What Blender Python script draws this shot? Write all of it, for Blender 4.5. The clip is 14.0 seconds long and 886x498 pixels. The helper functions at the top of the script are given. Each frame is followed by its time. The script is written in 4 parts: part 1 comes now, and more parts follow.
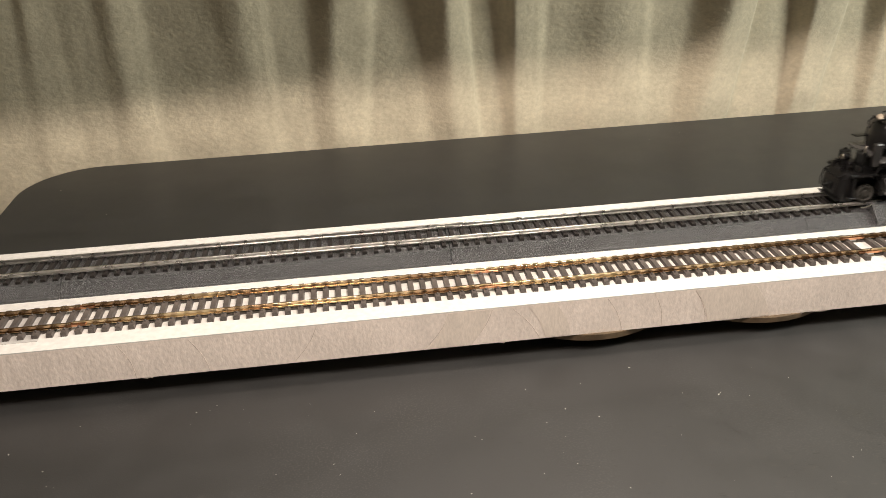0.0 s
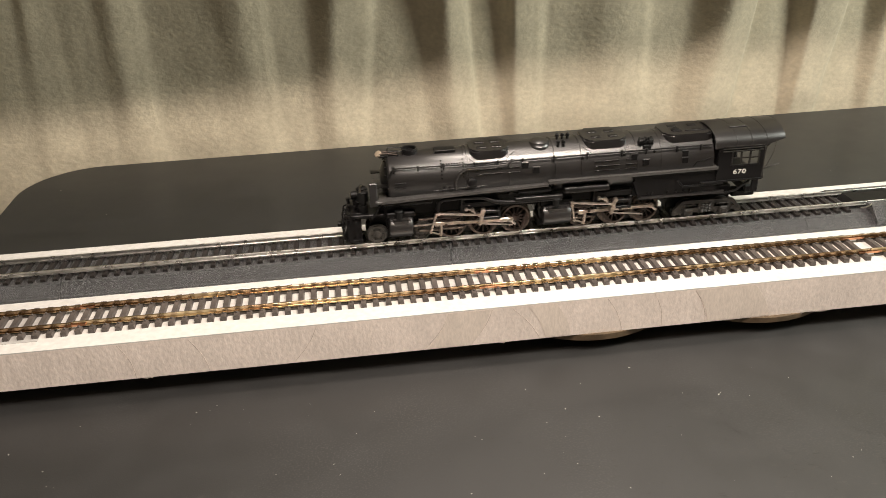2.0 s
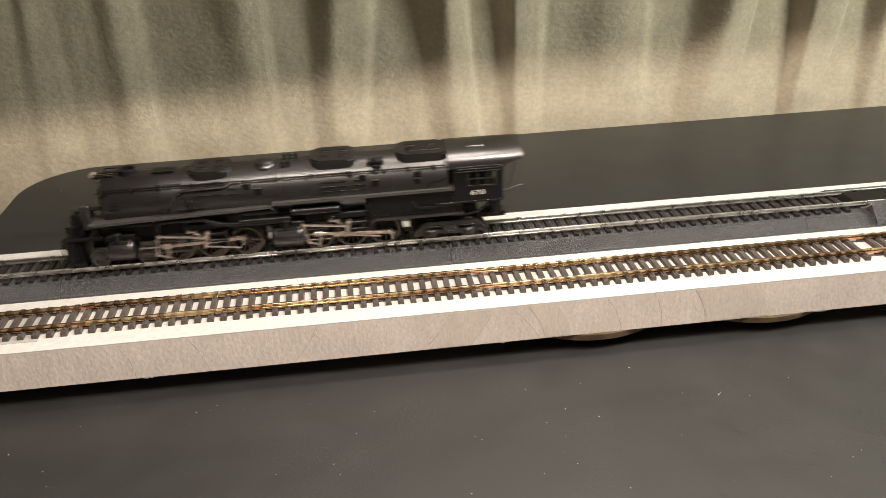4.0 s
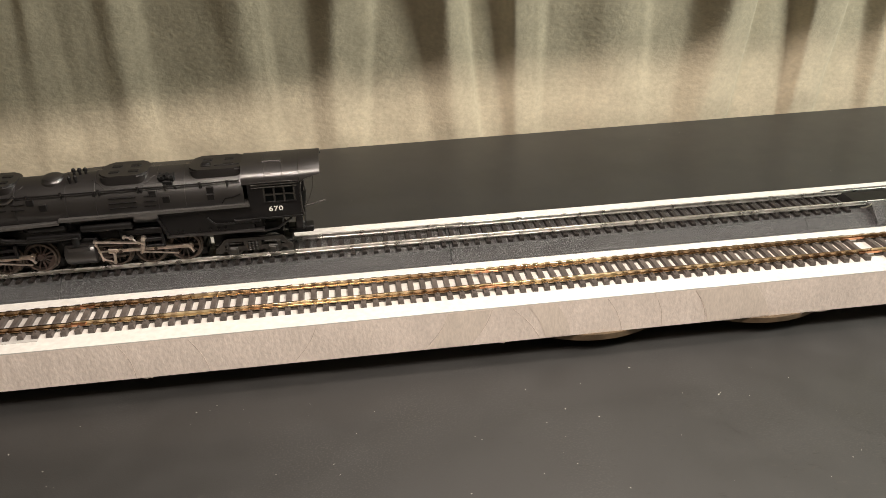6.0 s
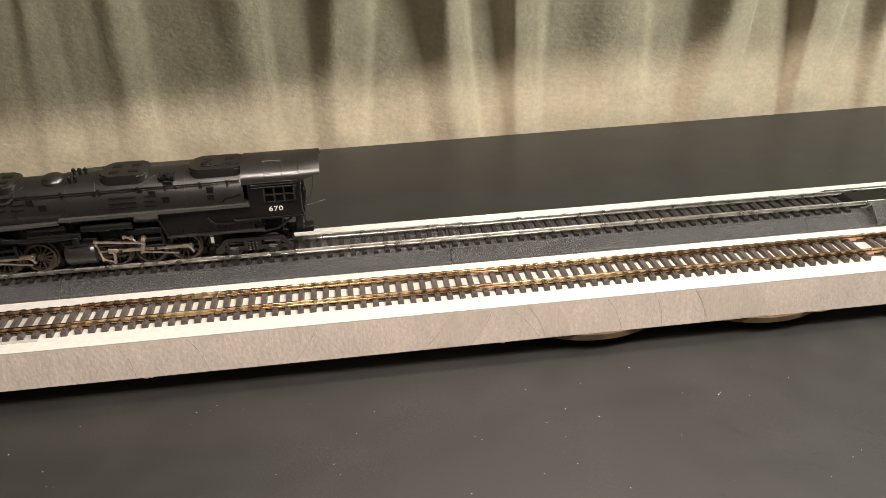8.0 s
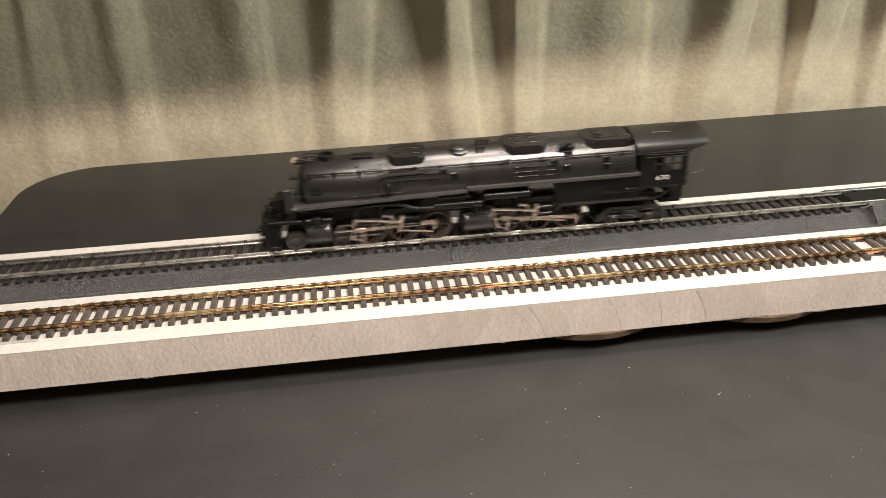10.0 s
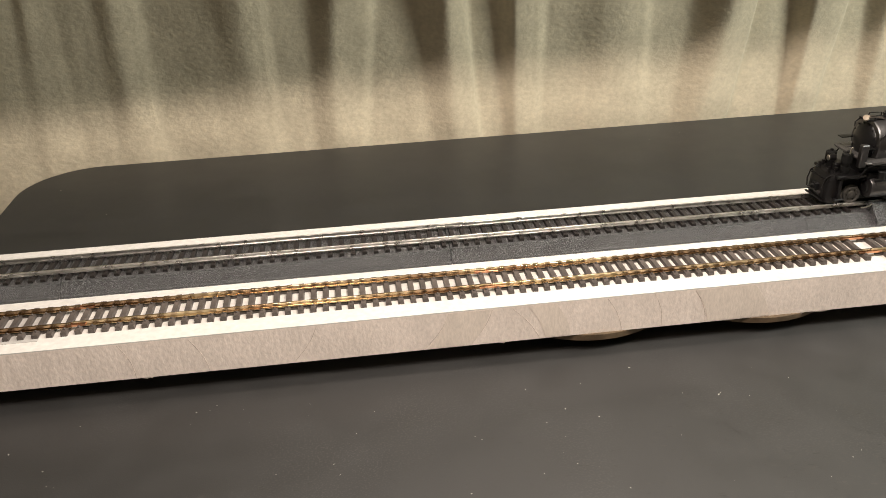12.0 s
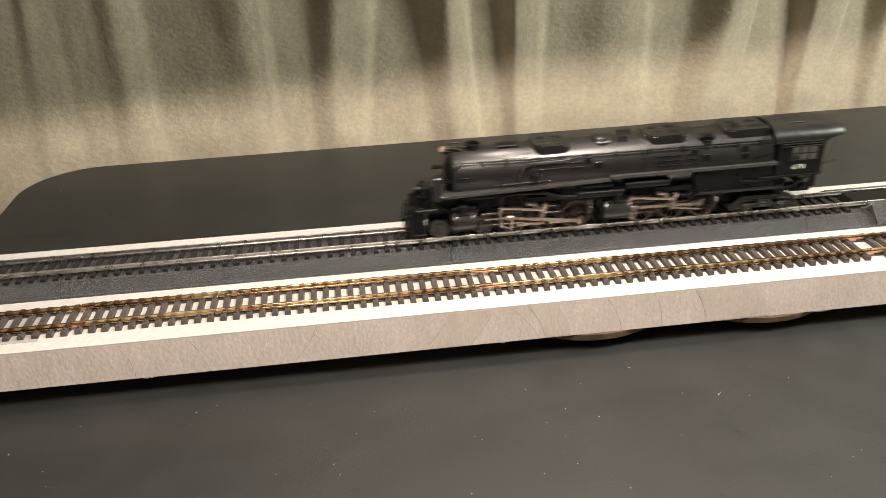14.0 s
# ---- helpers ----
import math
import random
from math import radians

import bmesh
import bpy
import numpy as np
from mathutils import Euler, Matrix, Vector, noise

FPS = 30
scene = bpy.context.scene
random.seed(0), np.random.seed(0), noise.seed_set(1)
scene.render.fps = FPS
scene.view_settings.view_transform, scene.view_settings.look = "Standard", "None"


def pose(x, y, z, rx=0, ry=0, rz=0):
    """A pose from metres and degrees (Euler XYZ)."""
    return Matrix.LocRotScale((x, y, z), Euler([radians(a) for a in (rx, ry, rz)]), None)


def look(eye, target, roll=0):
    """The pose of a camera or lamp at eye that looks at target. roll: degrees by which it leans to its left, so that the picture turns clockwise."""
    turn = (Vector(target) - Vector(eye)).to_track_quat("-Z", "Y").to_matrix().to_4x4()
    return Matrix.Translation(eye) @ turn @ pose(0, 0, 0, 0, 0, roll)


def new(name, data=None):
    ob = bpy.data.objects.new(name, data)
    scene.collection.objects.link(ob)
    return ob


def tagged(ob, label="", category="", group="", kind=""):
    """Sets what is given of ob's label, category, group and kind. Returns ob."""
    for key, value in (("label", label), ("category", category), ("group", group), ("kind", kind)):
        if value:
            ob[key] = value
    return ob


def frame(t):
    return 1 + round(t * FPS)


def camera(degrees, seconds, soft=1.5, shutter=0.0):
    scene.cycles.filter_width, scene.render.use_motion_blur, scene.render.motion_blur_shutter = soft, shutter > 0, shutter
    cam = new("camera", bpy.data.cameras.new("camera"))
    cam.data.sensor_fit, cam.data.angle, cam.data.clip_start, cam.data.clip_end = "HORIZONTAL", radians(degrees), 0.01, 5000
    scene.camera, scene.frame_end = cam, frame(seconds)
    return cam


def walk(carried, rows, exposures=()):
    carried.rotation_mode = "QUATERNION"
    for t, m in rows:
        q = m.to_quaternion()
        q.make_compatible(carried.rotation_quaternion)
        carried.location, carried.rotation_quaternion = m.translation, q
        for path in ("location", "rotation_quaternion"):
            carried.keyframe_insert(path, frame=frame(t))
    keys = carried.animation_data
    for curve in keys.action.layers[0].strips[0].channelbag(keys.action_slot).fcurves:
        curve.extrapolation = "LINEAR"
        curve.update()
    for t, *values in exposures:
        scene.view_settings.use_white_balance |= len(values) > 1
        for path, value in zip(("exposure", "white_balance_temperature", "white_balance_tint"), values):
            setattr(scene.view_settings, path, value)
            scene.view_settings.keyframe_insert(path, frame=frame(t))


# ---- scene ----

cam = camera(57.7, 14.0, soft=0.55, shutter=0.5)
EYE = pose(-0.0545, -0.4253, 0.2607, 62.71, 1.71, -7.475)
walk(cam, [(0.0, EYE), (14.0, EYE)])

# ---- world and lamps ----
world = bpy.data.worlds.new("world")
scene.world = world
world.use_nodes = True
world.node_tree.nodes["Background"].inputs[0].default_value = (1.0, 0.86, 0.66, 1)
world.node_tree.nodes["Background"].inputs[1].default_value = 0.012
scene.view_settings.exposure = -0.05


def lamp(name, kind, m, energy, color, **more):
    data = bpy.data.lights.new(name, kind)
    data.energy, data.color = energy, color
    for key, value in more.items():
        if key == "radius":
            data.shadow_soft_size = value
        elif key == "cone":
            data.spot_size = radians(value)
        elif key == "blend":
            data.spot_blend = value
        elif key == "size":
            data.size = value
    ob = new(name, data)
    ob.matrix_world = m
    return ob


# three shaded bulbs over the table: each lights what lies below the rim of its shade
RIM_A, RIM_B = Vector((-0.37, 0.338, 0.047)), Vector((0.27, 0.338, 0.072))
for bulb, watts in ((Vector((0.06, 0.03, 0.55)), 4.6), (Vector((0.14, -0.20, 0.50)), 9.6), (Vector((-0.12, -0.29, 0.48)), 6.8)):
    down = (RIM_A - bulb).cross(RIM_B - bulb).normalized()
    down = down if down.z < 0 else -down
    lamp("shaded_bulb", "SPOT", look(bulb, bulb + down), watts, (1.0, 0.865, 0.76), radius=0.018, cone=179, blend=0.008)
lamp("room_lamp", "AREA", look((1.22, -0.22, 0.80), (0.3, 0.28, 0.15)), 16.5, (0.97, 1.0, 0.90), size=0.3)

# ---- materials ----


def mat(name, base, rough=0.5, metal=0.0, vary=0.12, scale=60.0, bump=0.0, bump_scale=400.0, second=None, spots=None, sheen=0.0, spec=0.5, stretch=(1, 1, 1), coat=0.0, coat_rough=0.2, ior=1.5, island=0.0, edge=(0.35, 0.68)):
    m = bpy.data.materials.new(name)
    m.use_nodes = True
    nt = m.node_tree
    nd, ln = nt.nodes, nt.links
    b = nd["Principled BSDF"]
    b.inputs["Roughness"].default_value, b.inputs["Metallic"].default_value = rough, metal
    b.inputs["Specular IOR Level"].default_value = spec
    b.inputs["Coat Weight"].default_value, b.inputs["Coat Roughness"].default_value = coat, coat_rough
    b.inputs["IOR"].default_value = ior
    if sheen:
        b.inputs["Sheen Weight"].default_value = sheen
    tc = nd.new("ShaderNodeTexCoord")
    mp = nd.new("ShaderNodeMapping")
    mp.inputs["Scale"].default_value = stretch
    ln.new(tc.outputs["Object"], mp.inputs[0])
    n1 = nd.new("ShaderNodeTexNoise")
    n1.inputs["Scale"].default_value, n1.inputs["Detail"].default_value = scale, 6
    ln.new(mp.outputs[0], n1.inputs["Vector"])
    ramp = nd.new("ShaderNodeValToRGB")
    dark = tuple(c * (1 - vary) for c in base)
    light = second if second else tuple(min(1, c * (1 + vary)) for c in base)
    ramp.color_ramp.elements[0].position, ramp.color_ramp.elements[1].position = edge
    ramp.color_ramp.elements[0].color, ramp.color_ramp.elements[1].color = (*dark, 1), (*light, 1)
    ln.new(n1.outputs[0], ramp.inputs[0])
    color = ramp.outputs[0]
    n2 = nd.new("ShaderNodeTexNoise")
    n2.inputs["Scale"].default_value, n2.inputs["Detail"].default_value = bump_scale, 4
    ln.new(mp.outputs[0], n2.inputs["Vector"])
    fine = nd.new("ShaderNodeMixRGB")
    fine.blend_type = "MULTIPLY"
    fine.inputs[0].default_value = 0.35
    ln.new(color, fine.inputs[1])
    ln.new(n2.outputs[0], fine.inputs[2])
    gain = nd.new("ShaderNodeMixRGB")
    gain.blend_type = "MULTIPLY"
    gain.inputs[0].default_value = 1.0
    gain.inputs[2].default_value = (1.2, 1.2, 1.2, 1)
    ln.new(fine.outputs[0], gain.inputs[1])
    color = gain.outputs[0]
    if island:
        info = nd.new("ShaderNodeObjectInfo")
        rv = nd.new("ShaderNodeMapRange")
        rv.inputs[3].default_value, rv.inputs[4].default_value = 1 - island, 1 + island
        ln.new(info.outputs["Random"], rv.inputs[0])
        mul = nd.new("ShaderNodeMixRGB")
        mul.blend_type = "MULTIPLY"
        mul.inputs[0].default_value = 1.0
        ln.new(color, mul.inputs[1])
        ln.new(rv.outputs[0], mul.inputs[2])
        color = mul.outputs[0]
    if spots:
        size, amount, tone = spots
        v = nd.new("ShaderNodeTexVoronoi")
        v.inputs["Scale"].default_value = size
        ln.new(tc.outputs["Object"], v.inputs["Vector"])
        lt = nd.new("ShaderNodeMath")
        lt.operation = "LESS_THAN"
        lt.inputs[1].default_value = amount
        ln.new(v.outputs["Distance"], lt.inputs[0])
        mx = nd.new("ShaderNodeMixRGB")
        mx.inputs[2].default_value = (*tone, 1)
        ln.new(lt.outputs[0], mx.inputs[0])
        ln.new(color, mx.inputs[1])
        color = mx.outputs[0]
    ln.new(color, b.inputs["Base Color"])
    rr = nd.new("ShaderNodeMapRange")
    rr.inputs[3].default_value, rr.inputs[4].default_value = max(0.02, rough - 0.08), min(1, rough + 0.08)
    ln.new(n1.outputs[0], rr.inputs[0])
    ln.new(rr.outputs[0], b.inputs["Roughness"])
    if bump:
        bp = nd.new("ShaderNodeBump")
        bp.inputs["Strength"].default_value = 0.9
        bp.inputs["Distance"].default_value = bump
        ln.new(n2.outputs[0], bp.inputs["Height"])
        ln.new(bp.outputs[0], b.inputs["Normal"])
    return m




def worn_laminate():
    """Black laminate, dulled by patches of fine pale scuffing."""
    m = mat("black_laminate", (0.0100, 0.0094, 0.0090), 0.58, vary=0.15, scale=45, bump=0.00007, bump_scale=1400, spec=0.80, ior=1.58, second=(0.0122, 0.0115, 0.0111), coat=0.16, coat_rough=0.15)
    nt = m.node_tree
    nd, ln = nt.nodes, nt.links
    b = nd["Principled BSDF"]
    tc = nd.new("ShaderNodeTexCoord")
    levels = []
    for scale, detail, lo, hi in ((14, 3, 0.44, 0.66), (1100, 3, 0.52, 0.66)):
        n = nd.new("ShaderNodeTexNoise")
        n.inputs["Scale"].default_value, n.inputs["Detail"].default_value = scale, detail
        ln.new(tc.outputs["Object"], n.inputs["Vector"])
        r = nd.new("ShaderNodeMapRange")
        r.inputs[1].default_value, r.inputs[2].default_value = lo, hi
        ln.new(n.outputs[0], r.inputs[0])
        levels.append(r.outputs[0])
    both = nd.new("ShaderNodeMath")
    both.operation = "MULTIPLY"
    ln.new(levels[0], both.inputs[0])
    ln.new(levels[1], both.inputs[1])
    mx = nd.new("ShaderNodeMixRGB")
    mx.inputs[2].default_value = (0.038, 0.0365, 0.035, 1)
    ln.new(both.outputs[0], mx.inputs[0])
    ln.new(b.inputs["Base Color"].links[0].from_socket, mx.inputs[1])
    ln.new(mx.outputs[0], b.inputs["Base Color"])
    return m


M_TABLE = worn_laminate()
M_SCUFF = mat("scuff", (0.050, 0.048, 0.045), 0.6, vary=0.3, scale=300)
M_METAL_LEG = mat("grey_steel_leg", (0.2, 0.2, 0.2), 0.4, 0.9)
M_FOAM = mat("white_board", (0.66, 0.635, 0.60), 0.6, vary=0.03, scale=20, bump=0.0001, bump_scale=300)


def sawn_edge():
    """Rough end-sawn plank: short torn fibres with slanting smoother bands of the saw."""
    m = mat("sawn_edge", (0.86, 0.755, 0.68), 0.85, vary=0.06, scale=60, bump=0.00020, bump_scale=520, stretch=(1.0, 1, 0.75))
    nt = m.node_tree
    nd, ln = nt.nodes, nt.links
    fibre = next(n for n in nd if n.bl_idname == "ShaderNodeBump")
    tc = nd.new("ShaderNodeTexCoord")
    mp = nd.new("ShaderNodeMapping")
    mp.inputs["Rotation"].default_value = (0, radians(52), 0)
    mp.inputs["Scale"].default_value = (1, 1, 0.25)
    ln.new(tc.outputs["Object"], mp.inputs[0])
    streak = nd.new("ShaderNodeTexNoise")
    streak.inputs["Scale"].default_value, streak.inputs["Detail"].default_value = 170, 3
    ln.new(mp.outputs[0], streak.inputs["Vector"])
    cut = nd.new("ShaderNodeBump")
    cut.inputs["Strength"].default_value, cut.inputs["Distance"].default_value = 0.7, 0.00035
    ln.new(streak.outputs[0], cut.inputs["Height"])
    ln.new(cut.outputs[0], fibre.inputs["Normal"])
    return m


M_EDGE = sawn_edge()
M_MARK = mat("planed_patch", (0.80, 0.70, 0.615), 0.8, vary=0.06, scale=120, bump=0.0001, bump_scale=700, stretch=(1, 1, 0.4))
M_CUT = mat("saw_cut", (0.68, 0.575, 0.50), 0.9, vary=0.2, scale=200)
M_BARK = mat("brown_wood", (0.13, 0.088, 0.05), 0.7, vary=0.3, scale=90, bump=0.0006, bump_scale=300)
# pale flecks in this base colour paint the glints of light on the black grain
M_ROADBED = mat("black_roadbed", (0.020, 0.020, 0.022), 0.36, vary=0.5, scale=1900, bump=0.0014, bump_scale=1900, spec=0.9, second=(0.24, 0.235, 0.24), edge=(0.46, 0.72))
M_TIE_DARK = mat("dark_tie", (0.020, 0.0165, 0.015), 0.48, vary=0.25, scale=300, bump=0.0002, bump_scale=1500, island=0.15)
M_TIE_BROWN = mat("brown_tie", (0.085, 0.070, 0.062), 0.5, vary=0.25, scale=300, bump=0.0002, bump_scale=1500, island=0.15)
M_STEEL = mat("steel_rail", (0.82, 0.80, 0.77), 0.29, 1.0, vary=0.15, scale=120)
M_BRASS = mat("tarnished_brass", (0.46, 0.29, 0.165), 0.26, 1.0, vary=0.25, scale=24, second=(0.72, 0.57, 0.36))
M_COPPER = mat("coppery_joiner", (0.62, 0.32, 0.18), 0.3, 1.0, vary=0.25, scale=90)
M_FILM = mat("grey_plastic_film", (0.47, 0.45, 0.43), 0.4, vary=0.05, scale=60)
M_CREAM = mat("cream_paint", (0.32, 0.26, 0.19), 0.45, vary=0.1, scale=200)
M_BLACK = mat("satin_black", (0.0060, 0.0055, 0.0058), 0.36, vary=0.15, scale=70, bump=0.00006, bump_scale=1500, spec=0.35)
M_BOILER = mat("boiler_black", (0.0065, 0.0050, 0.0052), 0.35, vary=0.12, scale=50, bump=0.00004, bump_scale=1500, spec=0.9, ior=1.65)
M_PLATE = mat("tread_plate", (0.055, 0.052, 0.05), 0.42, vary=0.2, scale=300, bump=0.0003, bump_scale=1600, spec=0.8)
M_DARK = mat("matt_black", (0.005, 0.005, 0.005), 0.5, vary=0.2, scale=90, spec=0.3)
M_GREY = mat("weathered_grey", (0.022, 0.020, 0.0175), 0.42, vary=0.3, scale=200)
M_ROD = mat("nickel_rod", (0.72, 0.63, 0.57), 0.34, 1.0, vary=0.2, scale=200)
M_DISC = mat("dull_wheel", (0.085, 0.08, 0.072), 0.42, 0.4, vary=0.25, scale=200)
M_WORN = mat("worn_metal", (0.14, 0.115, 0.10), 0.38, 0.9, vary=0.3, scale=200)
M_TYRE = mat("nickel_tyre", (0.42, 0.38, 0.33), 0.34, 1.0, vary=0.2, scale=200)
M_SPOKE = mat("wheel_centre", (0.05, 0.032, 0.026), 0.5, vary=0.25, scale=200)
M_WHITE = mat("white_lettering", (0.78, 0.76, 0.70), 0.6, vary=0.02)
M_CURTAIN = mat("sage_curtain", (0.565, 0.495, 0.37), 0.9, vary=0.07, scale=40, bump=0.0008, bump_scale=230, stretch=(0.8, 1, 1.15), sheen=0.15, spec=0.1)
M_WALL = mat("room_paint", (0.55, 0.52, 0.46), 0.9, vary=0.04, scale=3)
M_CARPET = mat("room_floor", (0.20, 0.17, 0.14), 0.95, vary=0.2, scale=40)
M_WIRE = mat("bright_contact", (0.7, 0.66, 0.6), 0.3, 1.0)

# ---- shape helpers ----


def link(name, bm, material, parent=None, label="", smooth=0.0):
    bmesh.ops.recalc_face_normals(bm, faces=bm.faces)
    me = bpy.data.meshes.new(name)
    bm.to_mesh(me)
    bm.free()
    me.materials.append(material)
    if smooth:
        me.polygons.foreach_set("use_smooth", [True] * len(me.polygons))
        me.set_sharp_from_angle(angle=radians(smooth))
    ob = new(name, me)
    if parent:
        ob.parent = parent
    if label:
        ob["label"] = label
    return ob


def part(name, bm, material, parent, label="", smooth=35.0):
    return link(name, bm, material, parent, label, smooth)


def box(bm, x0, x1, y0, y1, z0, z1, bev=0.0, seg=1):
    vs = [bm.verts.new((x, y, z)) for x in (x0, x1) for y in (y0, y1) for z in (z0, z1)]
    fs = [bm.faces.new([vs[i] for i in f]) for f in ((0, 1, 3, 2), (4, 6, 7, 5), (0, 4, 5, 1), (2, 3, 7, 6), (0, 2, 6, 4), (1, 5, 7, 3))]
    if bev:
        es = list({e for f in fs for e in f.edges})
        bmesh.ops.bevel(bm, geom=es, offset=bev, segments=seg, affect="EDGES")
    return bm


def prism(bm, pts, axis, a, b, bev=0.0):
    """A polygon swept along an axis: pts are the other two coordinates in x, y, z order."""
    def at(p, d):
        return {"x": (d, p[0], p[1]), "y": (p[0], d, p[1]), "z": (p[0], p[1], d)}[axis]
    lo = [bm.verts.new(at(p, a)) for p in pts]
    hi = [bm.verts.new(at(p, b)) for p in pts]
    n = len(pts)
    fs = [bm.faces.new(lo), bm.faces.new(hi[::-1])]
    for i in range(n):
        fs.append(bm.faces.new((lo[i], hi[i], hi[(i + 1) % n], lo[(i + 1) % n])))
    if bev:
        es = list(fs[0].edges) + list(fs[1].edges)
        bmesh.ops.bevel(bm, geom=es, offset=bev, segments=2, affect="EDGES")
    return bm


def turned(bm, profile, axis, centre, seg=24, arc=(0, 360)):
    """A solid of revolution: profile of (along, radius) round an axis through centre."""
    full = arc[1] - arc[0] >= 359.9
    cnt = seg if full else seg + 1
    rings = []
    for d, r in profile:
        ring = []
        for i in range(cnt):
            a = radians(arc[0] + (arc[1] - arc[0]) * i / seg)
            c, s = r * math.cos(a), r * math.sin(a)
            o = {"x": (d, c, s), "y": (c, d, s), "z": (c, s, d)}[axis]
            ring.append(bm.verts.new((centre[0] + o[0], centre[1] + o[1], centre[2] + o[2])))
        rings.append(ring)
    for p, q in zip(rings, rings[1:]):
        for i in range(cnt if full else cnt - 1):
            bm.faces.new((p[i], p[(i + 1) % cnt], q[(i + 1) % cnt], q[i]))
    bm.faces.new(rings[0])
    bm.faces.new(rings[-1][::-1])
    return bm


def rod(bm, p, q, r, seg=8):
    p, q = Vector(p), Vector(q)
    d = (q - p)
    u = d.orthogonal().normalized()
    w = d.normalized().cross(u)
    rings = []
    for o in (p, q):
        rings.append([bm.verts.new(o + u * r * math.cos(2 * math.pi * i / seg) + w * r * math.sin(2 * math.pi * i / seg)) for i in range(seg)])
    for i in range(seg):
        bm.faces.new((rings[0][i], rings[0][(i + 1) % seg], rings[1][(i + 1) % seg], rings[1][i]))
    bm.faces.new(rings[0][::-1])
    bm.faces.new(rings[1])
    return bm


def pipe(bm, pts, r, seg=8):
    pts = [Vector(p) for p in pts]
    steps = [(q - p).normalized() for p, q in zip(pts, pts[1:])]
    u = steps[0].orthogonal().normalized()
    rings = []
    for k, o in enumerate(pts):
        d = (steps[max(k - 1, 0)] + steps[min(k, len(steps) - 1)]).normalized()
        u = (u - d * u.dot(d)).normalized()
        w = d.cross(u)
        rings.append([bm.verts.new(o + u * r * math.cos(2 * math.pi * i / seg) + w * r * math.sin(2 * math.pi * i / seg)) for i in range(seg)])
    for lo, hi in zip(rings, rings[1:]):
        for i in range(seg):
            bm.faces.new((lo[i], lo[(i + 1) % seg], hi[(i + 1) % seg], hi[i]))
    bm.faces.new(rings[0][::-1])
    bm.faces.new(rings[-1])
    return bm


def B():
    return bmesh.new()


# ---- the room ----
def slab(name, x0, x1, y0, y1, z0, z1, material):
    return tagged(link(name, box(B(), x0, x1, y0, y1, z0, z1), material), kind="structure")


slab("floor", -2.1, 2.1, -2.3, 1.1, -0.79, -0.7355, M_CARPET)
slab("ceiling", -2.1, 2.1, -2.3, 1.1, 1.70, 1.75, M_WALL)
slab("wall_north", -2.1, 2.1, 1.0, 1.1, -0.73, 1.70, M_WALL)
slab("wall_south", -2.1, 2.1, -2.3, -2.2, -0.73, 1.70, M_WALL)
slab("wall_west", -2.1, -2.0, -2.2, 1.0, -0.73, 1.70, M_WALL)
slab("wall_east", 2.0, 2.1, -2.2, 1.0, -0.73, 1.70, M_WALL)

# ---- table ----
X0, X1, Y0, Y1, TZ = -0.3412, 0.885, -0.300, 0.3180, -0.0055


def table():
    t = tagged(new("folding_table"), "black laminate folding table with large rounded corners", "table")
    t.location, t.rotation_euler = (0, 0, TZ - 0.73), (0, 0, radians(0.75))
    r, pts = 0.062, []
    for cx, cy, a0 in ((X1 - r, Y1 - r, 0), (X0 + r, Y1 - r, 90), (X0 + r, Y0 + r, 180), (X1 - r, Y0 + r, 270)):
        for i in range(13):
            a = radians(a0 + 90 * i / 12)
            pts.append((cx + r * math.cos(a), cy + r * math.sin(a)))
    part("tabletop", prism(B(), pts, "z", 0.705, 0.73, 0.003), M_TABLE, t)
    for x in (X0 + 0.08, X1 - 0.08):
        for y in (Y0 + 0.07, Y1 - 0.07):
            part("leg", rod(B(), (x, y, 0), (x, y, 0.706), 0.0125, 12), M_METAL_LEG, t, "grey steel tube leg")
    return t


table()

# ---- curtain ----


